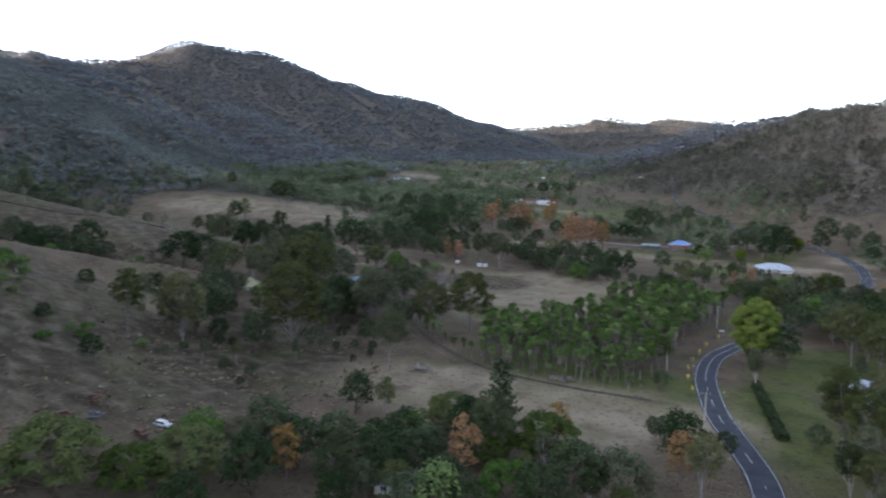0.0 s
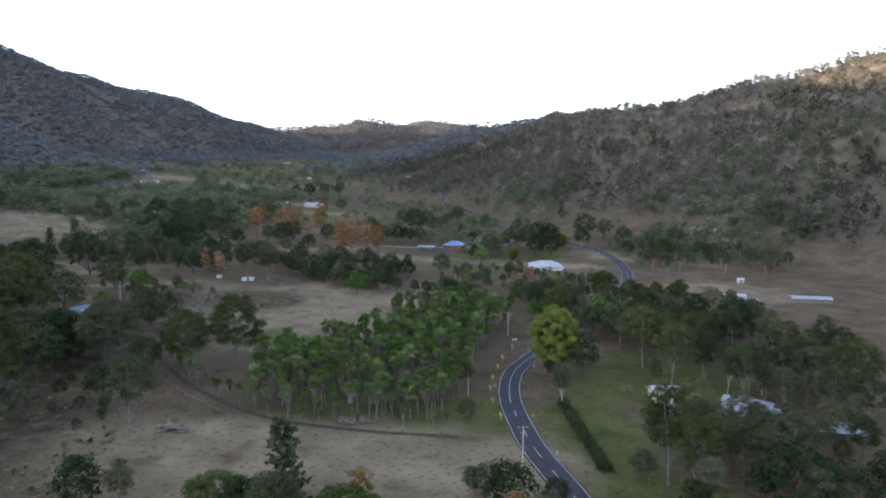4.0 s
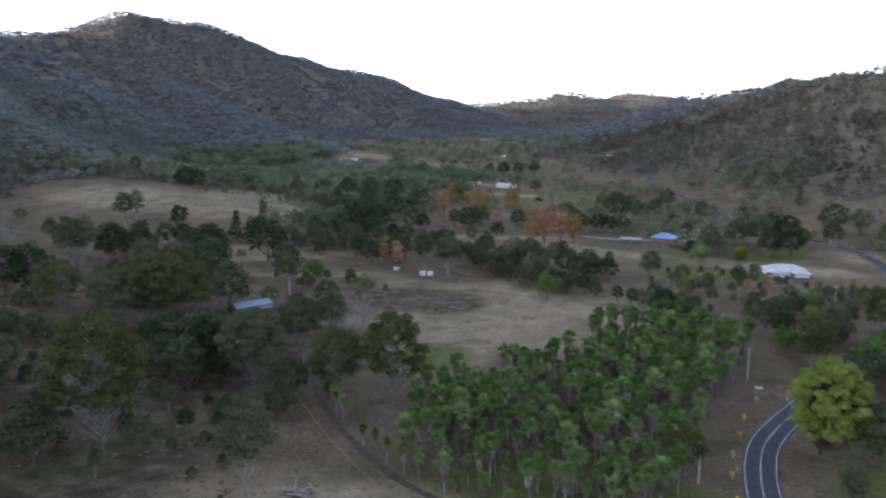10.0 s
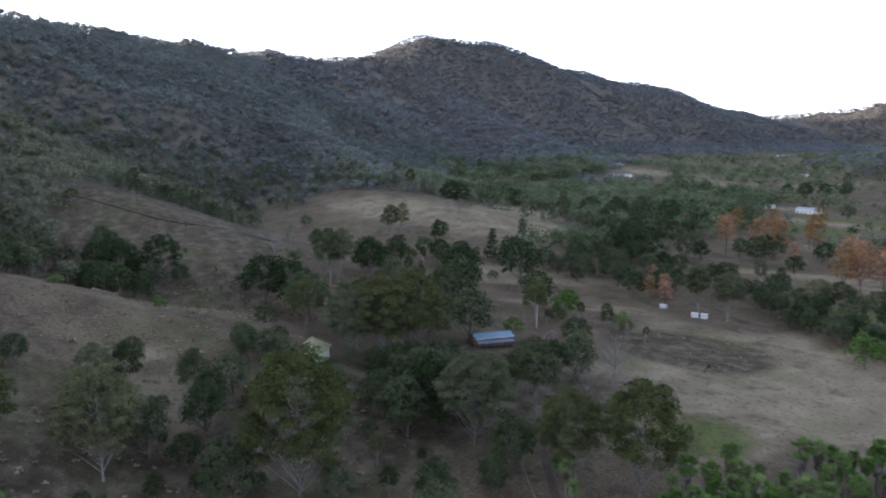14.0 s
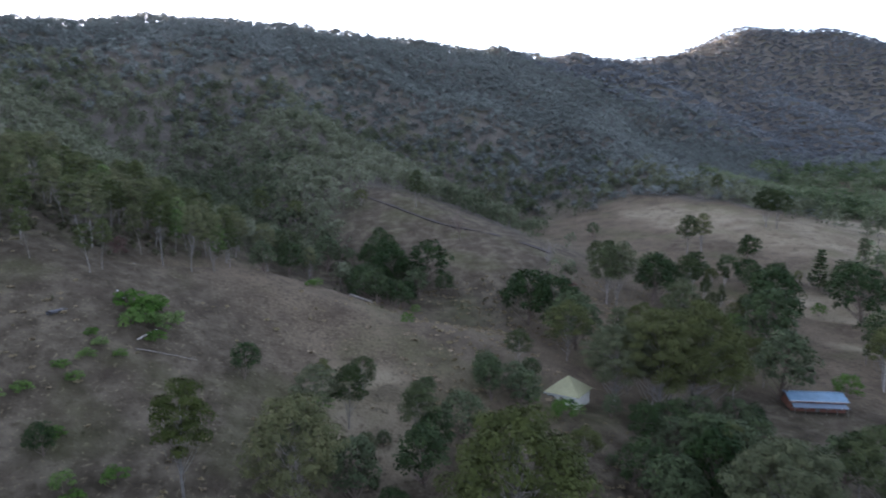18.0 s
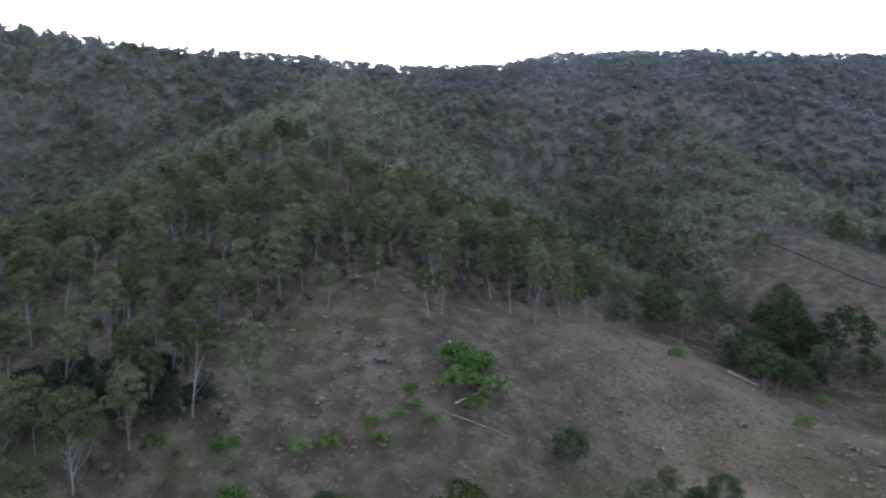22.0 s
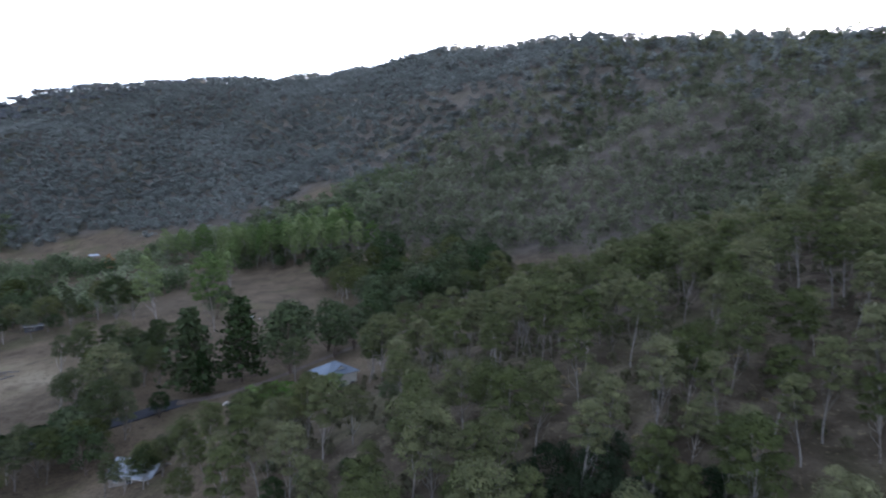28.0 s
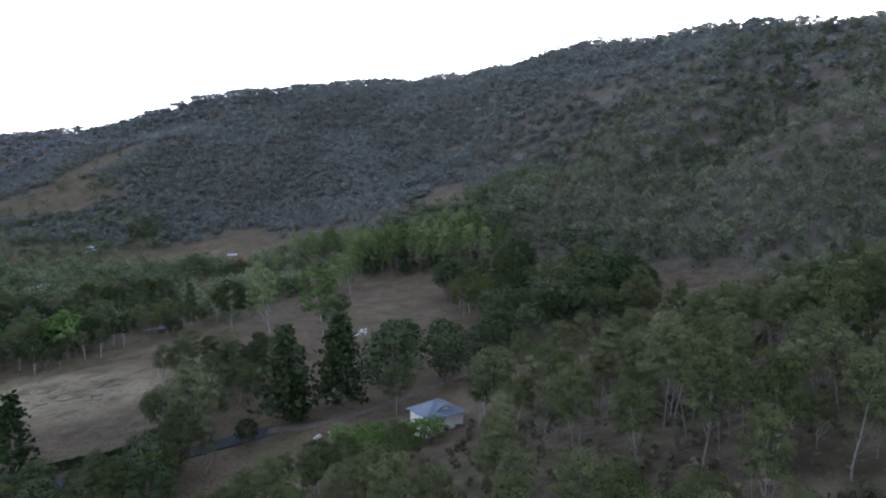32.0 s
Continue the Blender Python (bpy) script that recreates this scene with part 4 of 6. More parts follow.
plant(SPURS + FRESH, "spur_gum", "pale green gum tree along the edge of the spur", "tree",
      [(-313, 99, 17), (-309, 105, 15), (-307, 113, 17), (-311, 118, 18), (-306, 124, 16), (-312, 129, 17), (-306, 134, 15), (-315, 137, 18), (-307, 145, 14), (-314, 150, 15), (-319, 112, 17), (-321, 125, 18), (-317, 92, 16)])
plant(WIDES, "spreading_gum", "large spreading gum tree with a broad olive crown", "tree",
      [(-167, 190, 33), (-163, 236, 25), (-124, 247, 26), (-138, 243, 21), (-189, 159, 24), (-217, 258, 30), (-215, 248, 27), (-222, 240, 22), (-171, 244, 19)])
plant(ROUNDS + GUMS[:2], "shed_tree", "dark green tree crowding round the long shed", "tree",
      [(-186, 244, 16), (-177, 226, 15), (-179, 271, 15), (-183, 291, 12), (-182, 303, 15), (-235, 343, 15), (-258, 321, 23), (-269, 254, 19), (-225, 214, 8)])
plant(GUMS[:3], "gum_tree", "leafy gum tree hiding the zinc-roofed cottage", "tree",
      [(-151, -19, 10), (-143, -18, 9), (-155, -25, 10), (-147, -15, 9)])
plant(LIMES, "green_shrub", "fresh green bushy young tree", "tree",
      [(-72, 507, 11), (-52, 527, 8), (-122, 379, 13), (-3, 319, 16), (62, 602, 13), (-292, 375, 6), (-304, 211, 4), (-279, 323, 9)])
plant(GUMS, "gum_tree", "broad grey-green gum tree beside the southern road", "tree",
      [(-135, -66, 20), (-127, -86, 18), (-140, -84, 19), (-141, -111, 15), (-126, -127, 20), (-117, -133, 18), (-132, -130, 20), (-142, -125, 18), (-152, -120, 20), (-133, -101, 19), (-121, -96, 14), (-191, -78, 16), (-145, -108, 17), (-137, -119, 17), (-129, -113, 16), (-148, -133, 18)])
plant(GUMS, "gum_tree", "tall white-trunked gum tree in the southern pasture", "tree",
      [(-131, -213, 26), (-138, -220, 22), (-121, -239, 21), (-52, -201, 18), (8, -626, 26), (-5, -626, 28)])
plant(ROUNDS, "broadleaf_tree", "dark broadleaf tree on the edge of the clearing", "tree",
      [(-198, -124, 19), (-194, -119, 14), (-209, -100, 17), (-218, -106, 16), (-146, -123, 15), (-139, -128, 13), (-180, -222, 11), (-175, -193, 13), (-174, -257, 15), (-81, -420, 20), (-168, -344, 9), (-100, -232, 9), (-110, -396, 13), (-233, -125, 19), (-248, -138, 18), (-263, -151, 19), (-277, -156, 19), (-226, -114, 17), (-240, -150, 18), (-246, -168, 18), (-252, -186, 17), (-130, -84, 9), (-125, -78, 8), (-150, -76, 8)])
plant(FRESH, "gum_tree", "fresh green gum tree in the clearing", "tree",
      [(-182, -291, 25), (-188, -269, 25), (-180, -315, 21), (-194, -333, 25), (-142, -394, 21), (-178, -278, 20), (-186, -302, 22)])
plant(FRESH, "slim_gum", "tall slim bright gum tree at the clearing's upper edge", "tree",
      [(-170, -397, 30), (-182, -392, 32), (-193, -377, 31), (-203, -370, 32), (-207, -356, 30), (-216, -347, 31), (-222, -335, 30), (-229, -335, 31), (-236, -328, 28), (-242, -321, 30), (-248, -311, 29), (-255, -305, 29), (-263, -300, 30), (-271, -297, 27), (-279, -293, 25), (-176, -411, 30), (-157, -410, 30), (-163, -421, 26)])
plant(LIMES, "green_shrub", "bright green leafy bush below the hill house", "shrub",
      [(-192, -43, 7), (-195, -41, 7), (-189, -45, 7), (-184, -36, 8), (-187, -30, 8), (-180, -42, 9), (-177, -34, 8), (-183, -26, 7), (-175, -48, 9)])
plant(GUMS, "gum_tree", "broad gum tree beside the hill house", "tree",
      [(-207, -44, 16), (-210, -52, 15)])
zone(ROUNDS, "creek_tree", "dark green tree in the row along the creek", "tree", -135, 408, 46, 9, -28, 28, 7, 11, 4)
zone(ROUNDS, "creek_tree", "dark green tree in the row along the creek", "tree", -82, 378, 26, 10, -15, 16, 7, 10, 4)
zone(GUMS + GUMS + ROUNDS, "valley_tree", "grey-green tree between the house and the palms", "tree", -52, 420, 36, 42, 0, 44, 6, 10, 4.5)
zone(ROUNDS + GUMS, "thicket_tree", "dark green tree in the thicket beyond the road", "tree", 20, 340, 44, 42, 20, 64, 10, 17, 4.5)
zone(ROUNDS + LIMES + GUMS, "thicket_tree", "dark green tree in the thicket beside the road", "tree", -22, 372, 18, 36, 10, 26, 5, 11, 4)
zone(GUMS + GUMS + ROUNDS + LIMES, "valley_tree", "mixed green tree between the palms and the road", "tree", -2, 398, 30, 46, 0, 32, 5, 10, 4.5)
zone(GUMS, "gum_tree", GUM_LABEL, "tree", 50, 262, 24, 46, 0, 34, 12, 19, 4.5)
zone(GUMS, "gum_tree", "tall gum tree shading the white-roofed house", "tree", 30, 210, 28, 16, 12, 20, 12, 17, 5)
zone(GUMS + ROUNDS, "gum_tree", GUM_LABEL, "tree", 34, 165, 28, 26, 0, 20, 12, 19)
zone(GUMS + GUMS + ROUNDS, "valley_tree", "grey-green tree by the hillside paddock", "tree", 70, 520, 60, 40, 0, 34, 8, 15)
zone(ROUNDS, "gully_tree", "dark tree in the gully below the nose", "tree", -335, 205, 52, 10, -12, 30, 7, 12, 4)
zone(GUMS + GUMS + ROUNDS, "hollow_tree", "grey-green tree in the hollow between the hills", "tree", -310, 340, 64, 24, -35, 36, 7, 12, 5)
zone(GUMS + LIMES, "young_gum", "slim young gum tree along the pasture edge", "tree", -215, 345, 30, 20, 0, 14, 5, 10)
zone(ROUNDS + GUMS, "hollow_tree", "dark green tree below the grass hill", "tree", -290, 418, 58, 10, 33, 28, 6, 9, 5)
zone(FRESH, "slim_gum", "tall slim bright gum tree at the clearing's upper edge", "tree", -232, -352, 26, 52, 48, 40, 23, 31, 5)
zone(ROUNDS + GUMS + GUMS + LIMES, "southern_tree", "mixed green tree in the wood beyond the southern paddock", "tree", -58, -226, 62, 26, 12, 46, 8, 21, 5.5)
zone(ROUNDS + GUMS + GUMS, "southern_tree", "mixed green tree in the wood beyond the southern paddock", "tree", -20, -295, 80, 50, 0, 84, 10, 22, 6.5)
zone(GUMS + GUMS + ROUNDS, "southern_tree", "tall mixed tree on the slope beside the clearing", "tree", -280, -205, 44, 70, 20, 74, 14, 24, 6)
zone(ROUNDS, "southern_shrub", "dark low tree under the slim gums", "tree", -228, -345, 22, 52, 48, 24, 5, 10, 5)
zone(ROUNDS + GUMS, "roadside_tree", "dark green tree along the southern road", "tree", -112, -52, 30, 14, 25, 20, 8, 15)
zone(ROUNDS + ROUNDS + GUMS + LIMES, "foreground_tree", "dense green tree in the grove at the paddock's south end", "tree", -75, 122, 52, 16, 18, 30, 9, 14, 5)
zone(GUMS, "slope_tree", "small gum tree on the dry lower slope", "tree", -186, 186, 40, 34, 40, 13, 6, 11, 9)
zone(ROUNDS, "scrub_tree", "low dark scrubby bush on the dry lower slope", "shrub", -176, 184, 40, 48, 30, 22, 2.5, 5, 6)
zone(GUMS, "shed_tree", "grey-green gum crowded among the sheds under the slope", "tree", -240, 274, 22, 30, 25, 14, 13, 20, 7)
zone(ROUNDS, "shed_tree", "dark undergrowth tree between the tall gums", "tree", -200, 240, 26, 24, 25, 14, 5, 11, 6)
zone(GUMS + ROUNDS, "southern_tree", "grey-green tree along the southern paddock", "tree", -48, -190, 46, 14, 12, 18, 8, 15, 5.5)
zone(SPURS, "spur_foot_tree", "gum tree on the foot of the spur", "tree", -168, 0, 18, 30, 0, 12, 10, 15, 6)
zone(ROUNDS, "scrub_tree", "low dark bush among the gums at the spur's foot", "shrub", -176, 6, 22, 40, 0, 16, 3, 6, 5)

plant([feather_palm_kind(110, 13.0)], "feather_palm", "tall feather palm with drooping fronds", "palm", [(-84, 136, 13), (-98, 124, 10), (-91, 118, 9)])

# the palm plantation
PALM_PLOT = [(-104, 217), (-86, 211), (-50, 213), (-45, 235), (-47, 270), (-40, 310), (-38, 343), (-60, 354), (-86, 348), (-91, 325), (-80, 306), (-96, 290), (-112, 262), (-116, 240)]


def in_plot(x, y, plot):
    odd = False
    for (ax, ay), (bx, by) in zip(plot, plot[1:] + plot[:1]):
        if (ay > y) != (by > y) and x < ax + (y - ay) / (by - ay) * (bx - ax):
            odd = not odd
    return odd


palm_spots = []
for k in range(3600):
    x, y = tree_rng.uniform(-116, -37), tree_rng.uniform(208, 356)
    if in_plot(x, y, PALM_PLOT) and all((x - a) ** 2 + (y - b) ** 2 > 10.5 for a, b, c in palm_spots) and math.hypot((x + 84) / 1.6, y - 256) > 6 and lattice_noise(x / 7, y / 7) > -0.62 and math.hypot(x + 47, y - 236) > 5:
        palm_spots.append((x, y, tree_rng.uniform(7.0, 12.5)))
plant(PALMS, "fan_palm", "fan palm with a green head over brown dead fronds", "palm", palm_spots, "palms of the plantation")
TRACK = [(-44, 205), (-70, 203), (-98, 208), (-122, 222), (-142, 238), (-160, 258)]
row_line = curve_through(TRACK, 0.5)
plant(PALMS, "fan_palm", "young fan palm in the row along the farm track", "palm",
      [(x + tree_rng.uniform(-0.8, 0.8), y + 3.2 + tree_rng.uniform(-0.8, 0.8), tree_rng.uniform(4.5, 9.0)) for x, y in row_line[6::11]], "palms along the track")
print("palms", len(palm_spots), "trees", len(taken))


# ---- the woods on the slopes ----
def far_tree(rng, n, size, flat=0.55, under=0.18, up=0.25):
    """A crown of a few rounded lobes; under: the share of low growth below it; up: how far the leaves turn to the sky."""
    lobes = rng.normal(0, 0.115, (6, 3)) * [1, 1, 0.9] + [0, 0, flat]
    d = rng.normal(size=(n, 3))
    d /= np.linalg.norm(d, axis=1)[:, None]
    d[:, 2] = np.abs(d[:, 2]) * 1.15 - 0.28
    c = lobes[rng.randint(0, 6, n)] + d * rng.uniform(0.7, 1.0, n)[:, None] * np.array([0.17, 0.17, 0.18])
    low = rng.uniform(0, 1, n) < under
    c[low] = np.column_stack([rng.normal(0, 0.17, (low.sum(), 2)), rng.uniform(0.06, 0.42, low.sum())])
    return sprays(c, size, rng, 3, d + (c - [0, 0, flat]) * 1.5 + [0, 0, up], 0.22)


def forest(name, label, x, y, h, templates, with_trunks, tint, leaf=None, girth=1.0):
    """One joined wood: each tree takes a template, turned and sized."""
    rng = np.random.RandomState(len(x))
    V, F, T, base = [], [], [], 0
    z = ground(x, y)
    pick = rng.randint(0, len(templates), len(x))
    for k, (v, f) in enumerate(templates):
        s = np.where(pick == k)[0]
        a = rng.uniform(0, 6.28, len(s))
        ca, sa = np.cos(a)[:, None], np.sin(a)[:, None]
        wide = (h[s] * rng.uniform(0.75, 1.15, len(s)) * girth)[:, None]
        px = (v[None, :, 0] * ca - v[None, :, 1] * sa) * wide + x[s][:, None]
        py = (v[None, :, 0] * sa + v[None, :, 1] * ca) * wide + y[s][:, None]
        pz = v[None, :, 2] * h[s][:, None] + z[s][:, None]
        V.append(np.stack([px, py, pz], 2).reshape(-1, 3))
        F.append((f[None] + (np.arange(len(s)) * len(v))[:, None, None]).reshape(-1, 3) + base)
        T.append(np.repeat(tint[s], len(v)))
        base += len(s) * len(v)
    ob = new(name, sheet(name, np.concatenate(V), np.concatenate(F), leaf or leaf_far, False, np.concatenate(T)))
    tagged(ob, label, "woodland", kind="stuff")
    if with_trunks:
        r = 0.011 * h + 0.04
        lean = rng.normal(0, 0.05, (len(x), 2)) * h[:, None]
        cs = [(1, 0), (-0.5, 0.87), (-0.5, -0.87)]
        low = np.stack([np.stack([x + cx * r, y + cy * r, z - 0.5], 1) for cx, cy in cs], 1)
        top = np.stack([np.stack([x + lean[:, 0] + cx * r * 0.4, y + lean[:, 1] + cy * r * 0.4, z + 0.75 * h], 1) for cx, cy in cs], 1)
        tv = np.concatenate([low, top], 1).reshape(-1, 3)
        q = np.array([(0, 1, 4, 3), (1, 2, 5, 4), (2, 0, 3, 5)])
        tf = (q[None] + (np.arange(len(x)) * 6)[:, None, None]).reshape(-1, 4)
        child("trunks", sheet("trunks", tv, tf, bark_far), ob)
    return ob


def faces_valley(x, y):
    """False on slopes that fall away from the valley, behind the crests."""
    d = np.hypot(x - HEART[0], y - HEART[1])
    return ground(x, y) - ground(x + 70 * (HEART[0] - x) / d, y + 70 * (HEART[1] - y) / d) > -42


def scatter(lo_x, hi_x, lo_y, hi_y, gap, rng, density=1.0):
    """Trees about gap metres apart where the slopes are wooded."""
    gx, gy = np.meshgrid(np.arange(lo_x, hi_x, gap), np.arange(lo_y, hi_y, gap))
    x = (gx + rng.uniform(-0.5, 0.5, gx.shape) * gap).ravel()
    y = (gy + rng.uniform(-0.5, 0.5, gy.shape) * gap).ravel()
    keep = rng.uniform(0, 1, len(x)) < wooded(x, y) * density
    return x[keep], y[keep]


# the belt behind the paddock and the scrub at its near corner
zone(ROUNDS, "broadleaf_tree", "dark green tree in the belt behind the paddock", "tree", -155, 440, 62, 15, -16, 20, 8, 15)
zone(GUMS, "gum_tree", "grey-green gum tree in the belt behind the paddock", "tree", -165, 452, 60, 18, -16, 10, 12, 19)
zone(ROUNDS, "broadleaf_tree", "dark green tree at the foot of the western rise", "tree", -255, 440, 42, 50, 0, 20, 8, 15)
wood_rng = np.random.RandomState(11)
HEART = (-150, 90)
x, y = scatter(-430, 180, -200, 330, 8.6, wood_rng)
span = np.hypot(x - HEART[0], y - HEART[1])
ok = np.array([clear_of_trees(a, b, 4.0) and not any(inside(a, b, *k) > 0 for k in KEEP_CLEAR) for a, b in zip(x, y)]) & (span < 240)
order = np.argsort(span + np.where(ok, 0, 9e9))[:int(ok.sum())]
plant(SPURS + SPURS[2:], "spur_gum", "grey-green gum tree in the open forest of the spur", "tree", [(x[i], y[i], tree_rng.uniform(12.5, 20)) for i in order[:360]])
xn, yn = x[order[360:]], y[order[360:]]


def strewn(cx, cy, rx, ry, turn, count):
    """Places over an ellipse, off the road."""
    a, r = wood_rng.uniform(0, 6.283, count), np.sqrt(wood_rng.uniform(0, 1, count))
    c, s = math.cos(radians(turn)), math.sin(radians(turn))
    px, py = cx + rx * r * np.cos(a) * c - ry * r * np.sin(a) * s, cy + rx * r * np.cos(a) * s + ry * r * np.sin(a) * c
    gap = np.min(np.hypot(road_line[None, :, 0] - px[:, None], road_line[None, :, 1] - py[:, None]), 1)
    keep = (gap > 9) & np.array([not any(inside(u, v, *k) > 0 for k in KEEP_CLEAR) for u, v in zip(px, py)])
    return px[keep], py[keep]


# the valley floor further off
FLOOR_WOODS = [(-130, 610, 130, 45, 0, 60), (-200, 690, 170, 45, -5, 60), (-150, 800, 120, 40, 0, 80), (-365, 640, 80, 105, 10, 220), (-430, 860, 200, 60, 0, 130), (-600, 720, 170, 105, 0, 640), (-600, 1250, 260, 160, 20, 620),
               (-700, 1750, 300, 260, 20, 620), (-60, 760, 60, 90, 0, 130), (-25, -300, 85, 62, 0, 150), (30, -460, 130, 110, 0, 520), (-265, -410, 90, 60, 20, 330),
               (-130, -300, 36, 60, 0, 70), (-150, -440, 60, 40, 0, 110), (150, -650, 170, 90, 0, 330), (20, -180, 60, 60, 0, 160), (150, -800, 150, 80, 20, 60), (-320, 480, 60, 30, 30, 60), (60, 560, 60, 50, 0, 90), (110, 600, 70, 50, 0, 170), (150, 690, 110, 60, 0, 260), (-440, 770, 110, 130, 20, 330), (-140, 640, 65, 75, 0, 40), (-420, 1080, 160, 150, 20, 120), (-75, 570, 45, 50, 0, 15), (-770, 920, 130, 90, 30, 420), (-50, -300, 60, 60, 0, 120), (60, -480, 80, 60, 0, 160), (-560, 640, 90, 70, 0, 260)]
valley = [strewn(*w) for w in FLOOR_WOODS]
xv, yv = np.concatenate([v[0] for v in valley]), np.concatenate([v[1] for v in valley])
x, y = scatter(-760, 260, -480, 760, 8.8, wood_rng)
far_off = np.hypot(x - HEART[0], y - HEART[1])
edge = wood_rng.uniform(-110, 110, len(x))
ok = (far_off > 240) & (far_off + edge < 620) & faces_valley(x, y)
x, y = x[ok], y[ok]
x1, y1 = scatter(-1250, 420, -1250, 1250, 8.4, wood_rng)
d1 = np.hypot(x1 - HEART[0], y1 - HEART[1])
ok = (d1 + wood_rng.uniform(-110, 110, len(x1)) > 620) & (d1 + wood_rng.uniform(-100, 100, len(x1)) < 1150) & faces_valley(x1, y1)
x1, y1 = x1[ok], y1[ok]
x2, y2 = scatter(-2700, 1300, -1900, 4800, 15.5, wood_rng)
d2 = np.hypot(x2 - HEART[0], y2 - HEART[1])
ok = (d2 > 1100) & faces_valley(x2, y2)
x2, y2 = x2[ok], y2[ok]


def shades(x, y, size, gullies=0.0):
    """Paler and darker stands of trees; with gullies set, darker in hollows and paler on bulges."""
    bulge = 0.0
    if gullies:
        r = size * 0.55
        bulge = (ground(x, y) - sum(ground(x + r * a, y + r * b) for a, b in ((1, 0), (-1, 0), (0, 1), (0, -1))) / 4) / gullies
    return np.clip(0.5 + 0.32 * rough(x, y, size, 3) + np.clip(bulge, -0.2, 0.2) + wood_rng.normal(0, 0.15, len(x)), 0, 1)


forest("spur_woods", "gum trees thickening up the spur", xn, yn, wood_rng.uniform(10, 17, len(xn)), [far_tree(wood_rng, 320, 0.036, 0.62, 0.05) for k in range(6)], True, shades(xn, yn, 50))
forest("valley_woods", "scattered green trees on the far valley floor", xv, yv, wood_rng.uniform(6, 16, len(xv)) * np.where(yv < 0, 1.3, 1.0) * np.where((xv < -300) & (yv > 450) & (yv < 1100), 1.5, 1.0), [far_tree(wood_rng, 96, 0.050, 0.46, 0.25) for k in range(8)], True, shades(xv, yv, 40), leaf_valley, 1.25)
east, east1 = (x > -160) & (y > 420), (x1 > -420) & (y1 > 420)
xe, ye = np.concatenate([x[east], x1[east1]]), np.concatenate([y[east], y1[east1]])
x, y, x1, y1 = x[~east], y[~east], x1[~east1], y1[~east1]
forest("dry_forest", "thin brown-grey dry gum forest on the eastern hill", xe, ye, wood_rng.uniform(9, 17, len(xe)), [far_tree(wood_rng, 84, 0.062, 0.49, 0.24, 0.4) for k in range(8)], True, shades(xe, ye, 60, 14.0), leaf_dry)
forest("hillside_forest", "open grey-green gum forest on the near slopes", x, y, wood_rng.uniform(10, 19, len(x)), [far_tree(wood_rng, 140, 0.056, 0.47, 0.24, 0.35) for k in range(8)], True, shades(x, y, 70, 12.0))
# both woods below carry the haze over the ranges in their leaf colour
forest("mountain_forest", "dense gum forest on the mountainsides in haze-paled olive-grey", x1, y1, wood_rng.uniform(9, 14, len(x1)), [far_tree(wood_rng, 70, 0.084, 0.41, 0.38, 0.25) for k in range(8)], True, shades(x1, y1, 100, 16.0), leaf_mountain_haze, 1.5)
forest("distant_forest", "distant forest on the ranges with haze blue in its leaf colour", x2, y2, wood_rng.uniform(9, 13, len(x2)), [far_tree(wood_rng, 24, 0.15, 0.38, 0.40, 0.3) for k in range(6)], False, shades(x2, y2, 200, 40.0), leaf_distant_haze, 2.2)


# ---- dry grass and low brush ----
def tuft(rng, n, size, tall):
    v, f = sprays(rng.uniform(-0.5, 0.5, (n, 3)) * [1, 1, 0] + [0, 0, tall * 0.5], size, rng, 3)
    v[:, 2] = np.maximum(v[:, 2], -0.05)
    return v, f


def brush(count, lo_x, hi_x, lo_y, hi_y, rule):
    px, py = wood_rng.uniform(lo_x, hi_x, count), wood_rng.uniform(lo_y, hi_y, count)
    gap = np.min(np.hypot(road_line[None, ::3, 0] - px[:, None], road_line[None, ::3, 1] - py[:, None]), 1)
    keep = rule(px, py) & (gap > 7)
    return px[keep], py[keep]


def brushy(px, py):
    """Rank grass: on the foot of the western slopes and by the dam."""
    foot = np.clip((rise(px, py) - 1) / 5, 0, 1) * (px < -128) * np.clip(1.2 - rise(px, py) / 22, 0.12, 1) + 1.2 * (inside(px, py, -172, 352, 32, 24, 15) > 0) + 0.9 * (inside(px, py, -150, 165, 30, 50, 25) > 0)
    return wood_rng.uniform(0, 1, len(px)) < np.clip(foot, 0, 1) * np.clip(0.45 + 0.9 * rough(px, py, 22, 3), 0.05, 1)


xg, yg = brush(15000, -330, -120, 40, 380, brushy)
forest("dry_grass", "rank straw-brown grass tufts on the slopes", xg, yg, wood_rng.uniform(0.5, 1.3, len(xg)), [tuft(wood_rng, 12, 0.34, 0.4) for k in range(5)], False, shades(xg, yg, 30), straw)
xb, yb = brush(1000, -330, -120, 40, 380, brushy)
forest("low_brush", "low olive shrubs among the dry grass", xb, yb, wood_rng.uniform(0.8, 2.2, len(xb)), [far_tree(wood_rng, 90, 0.10, 0.35) for k in range(5)], False, shades(xb, yb, 30), leaf_brush)

xu, yu = wood_rng.uniform(-330, -150, 2600), wood_rng.uniform(-70, 160, 2600)
ok = wood_rng.uniform(0, 1, 2600) < wooded(xu, yu) * 0.9
xu, yu = xu[ok], yu[ok]
forest("undergrowth", "dry brown-green bushes under the gums of the spur", xu, yu, wood_rng.uniform(1.2, 4.2, len(xu)), [far_tree(wood_rng, 60, 0.12, 0.4) for k in range(5)], False, shades(xu, yu, 30), leaf_brush)

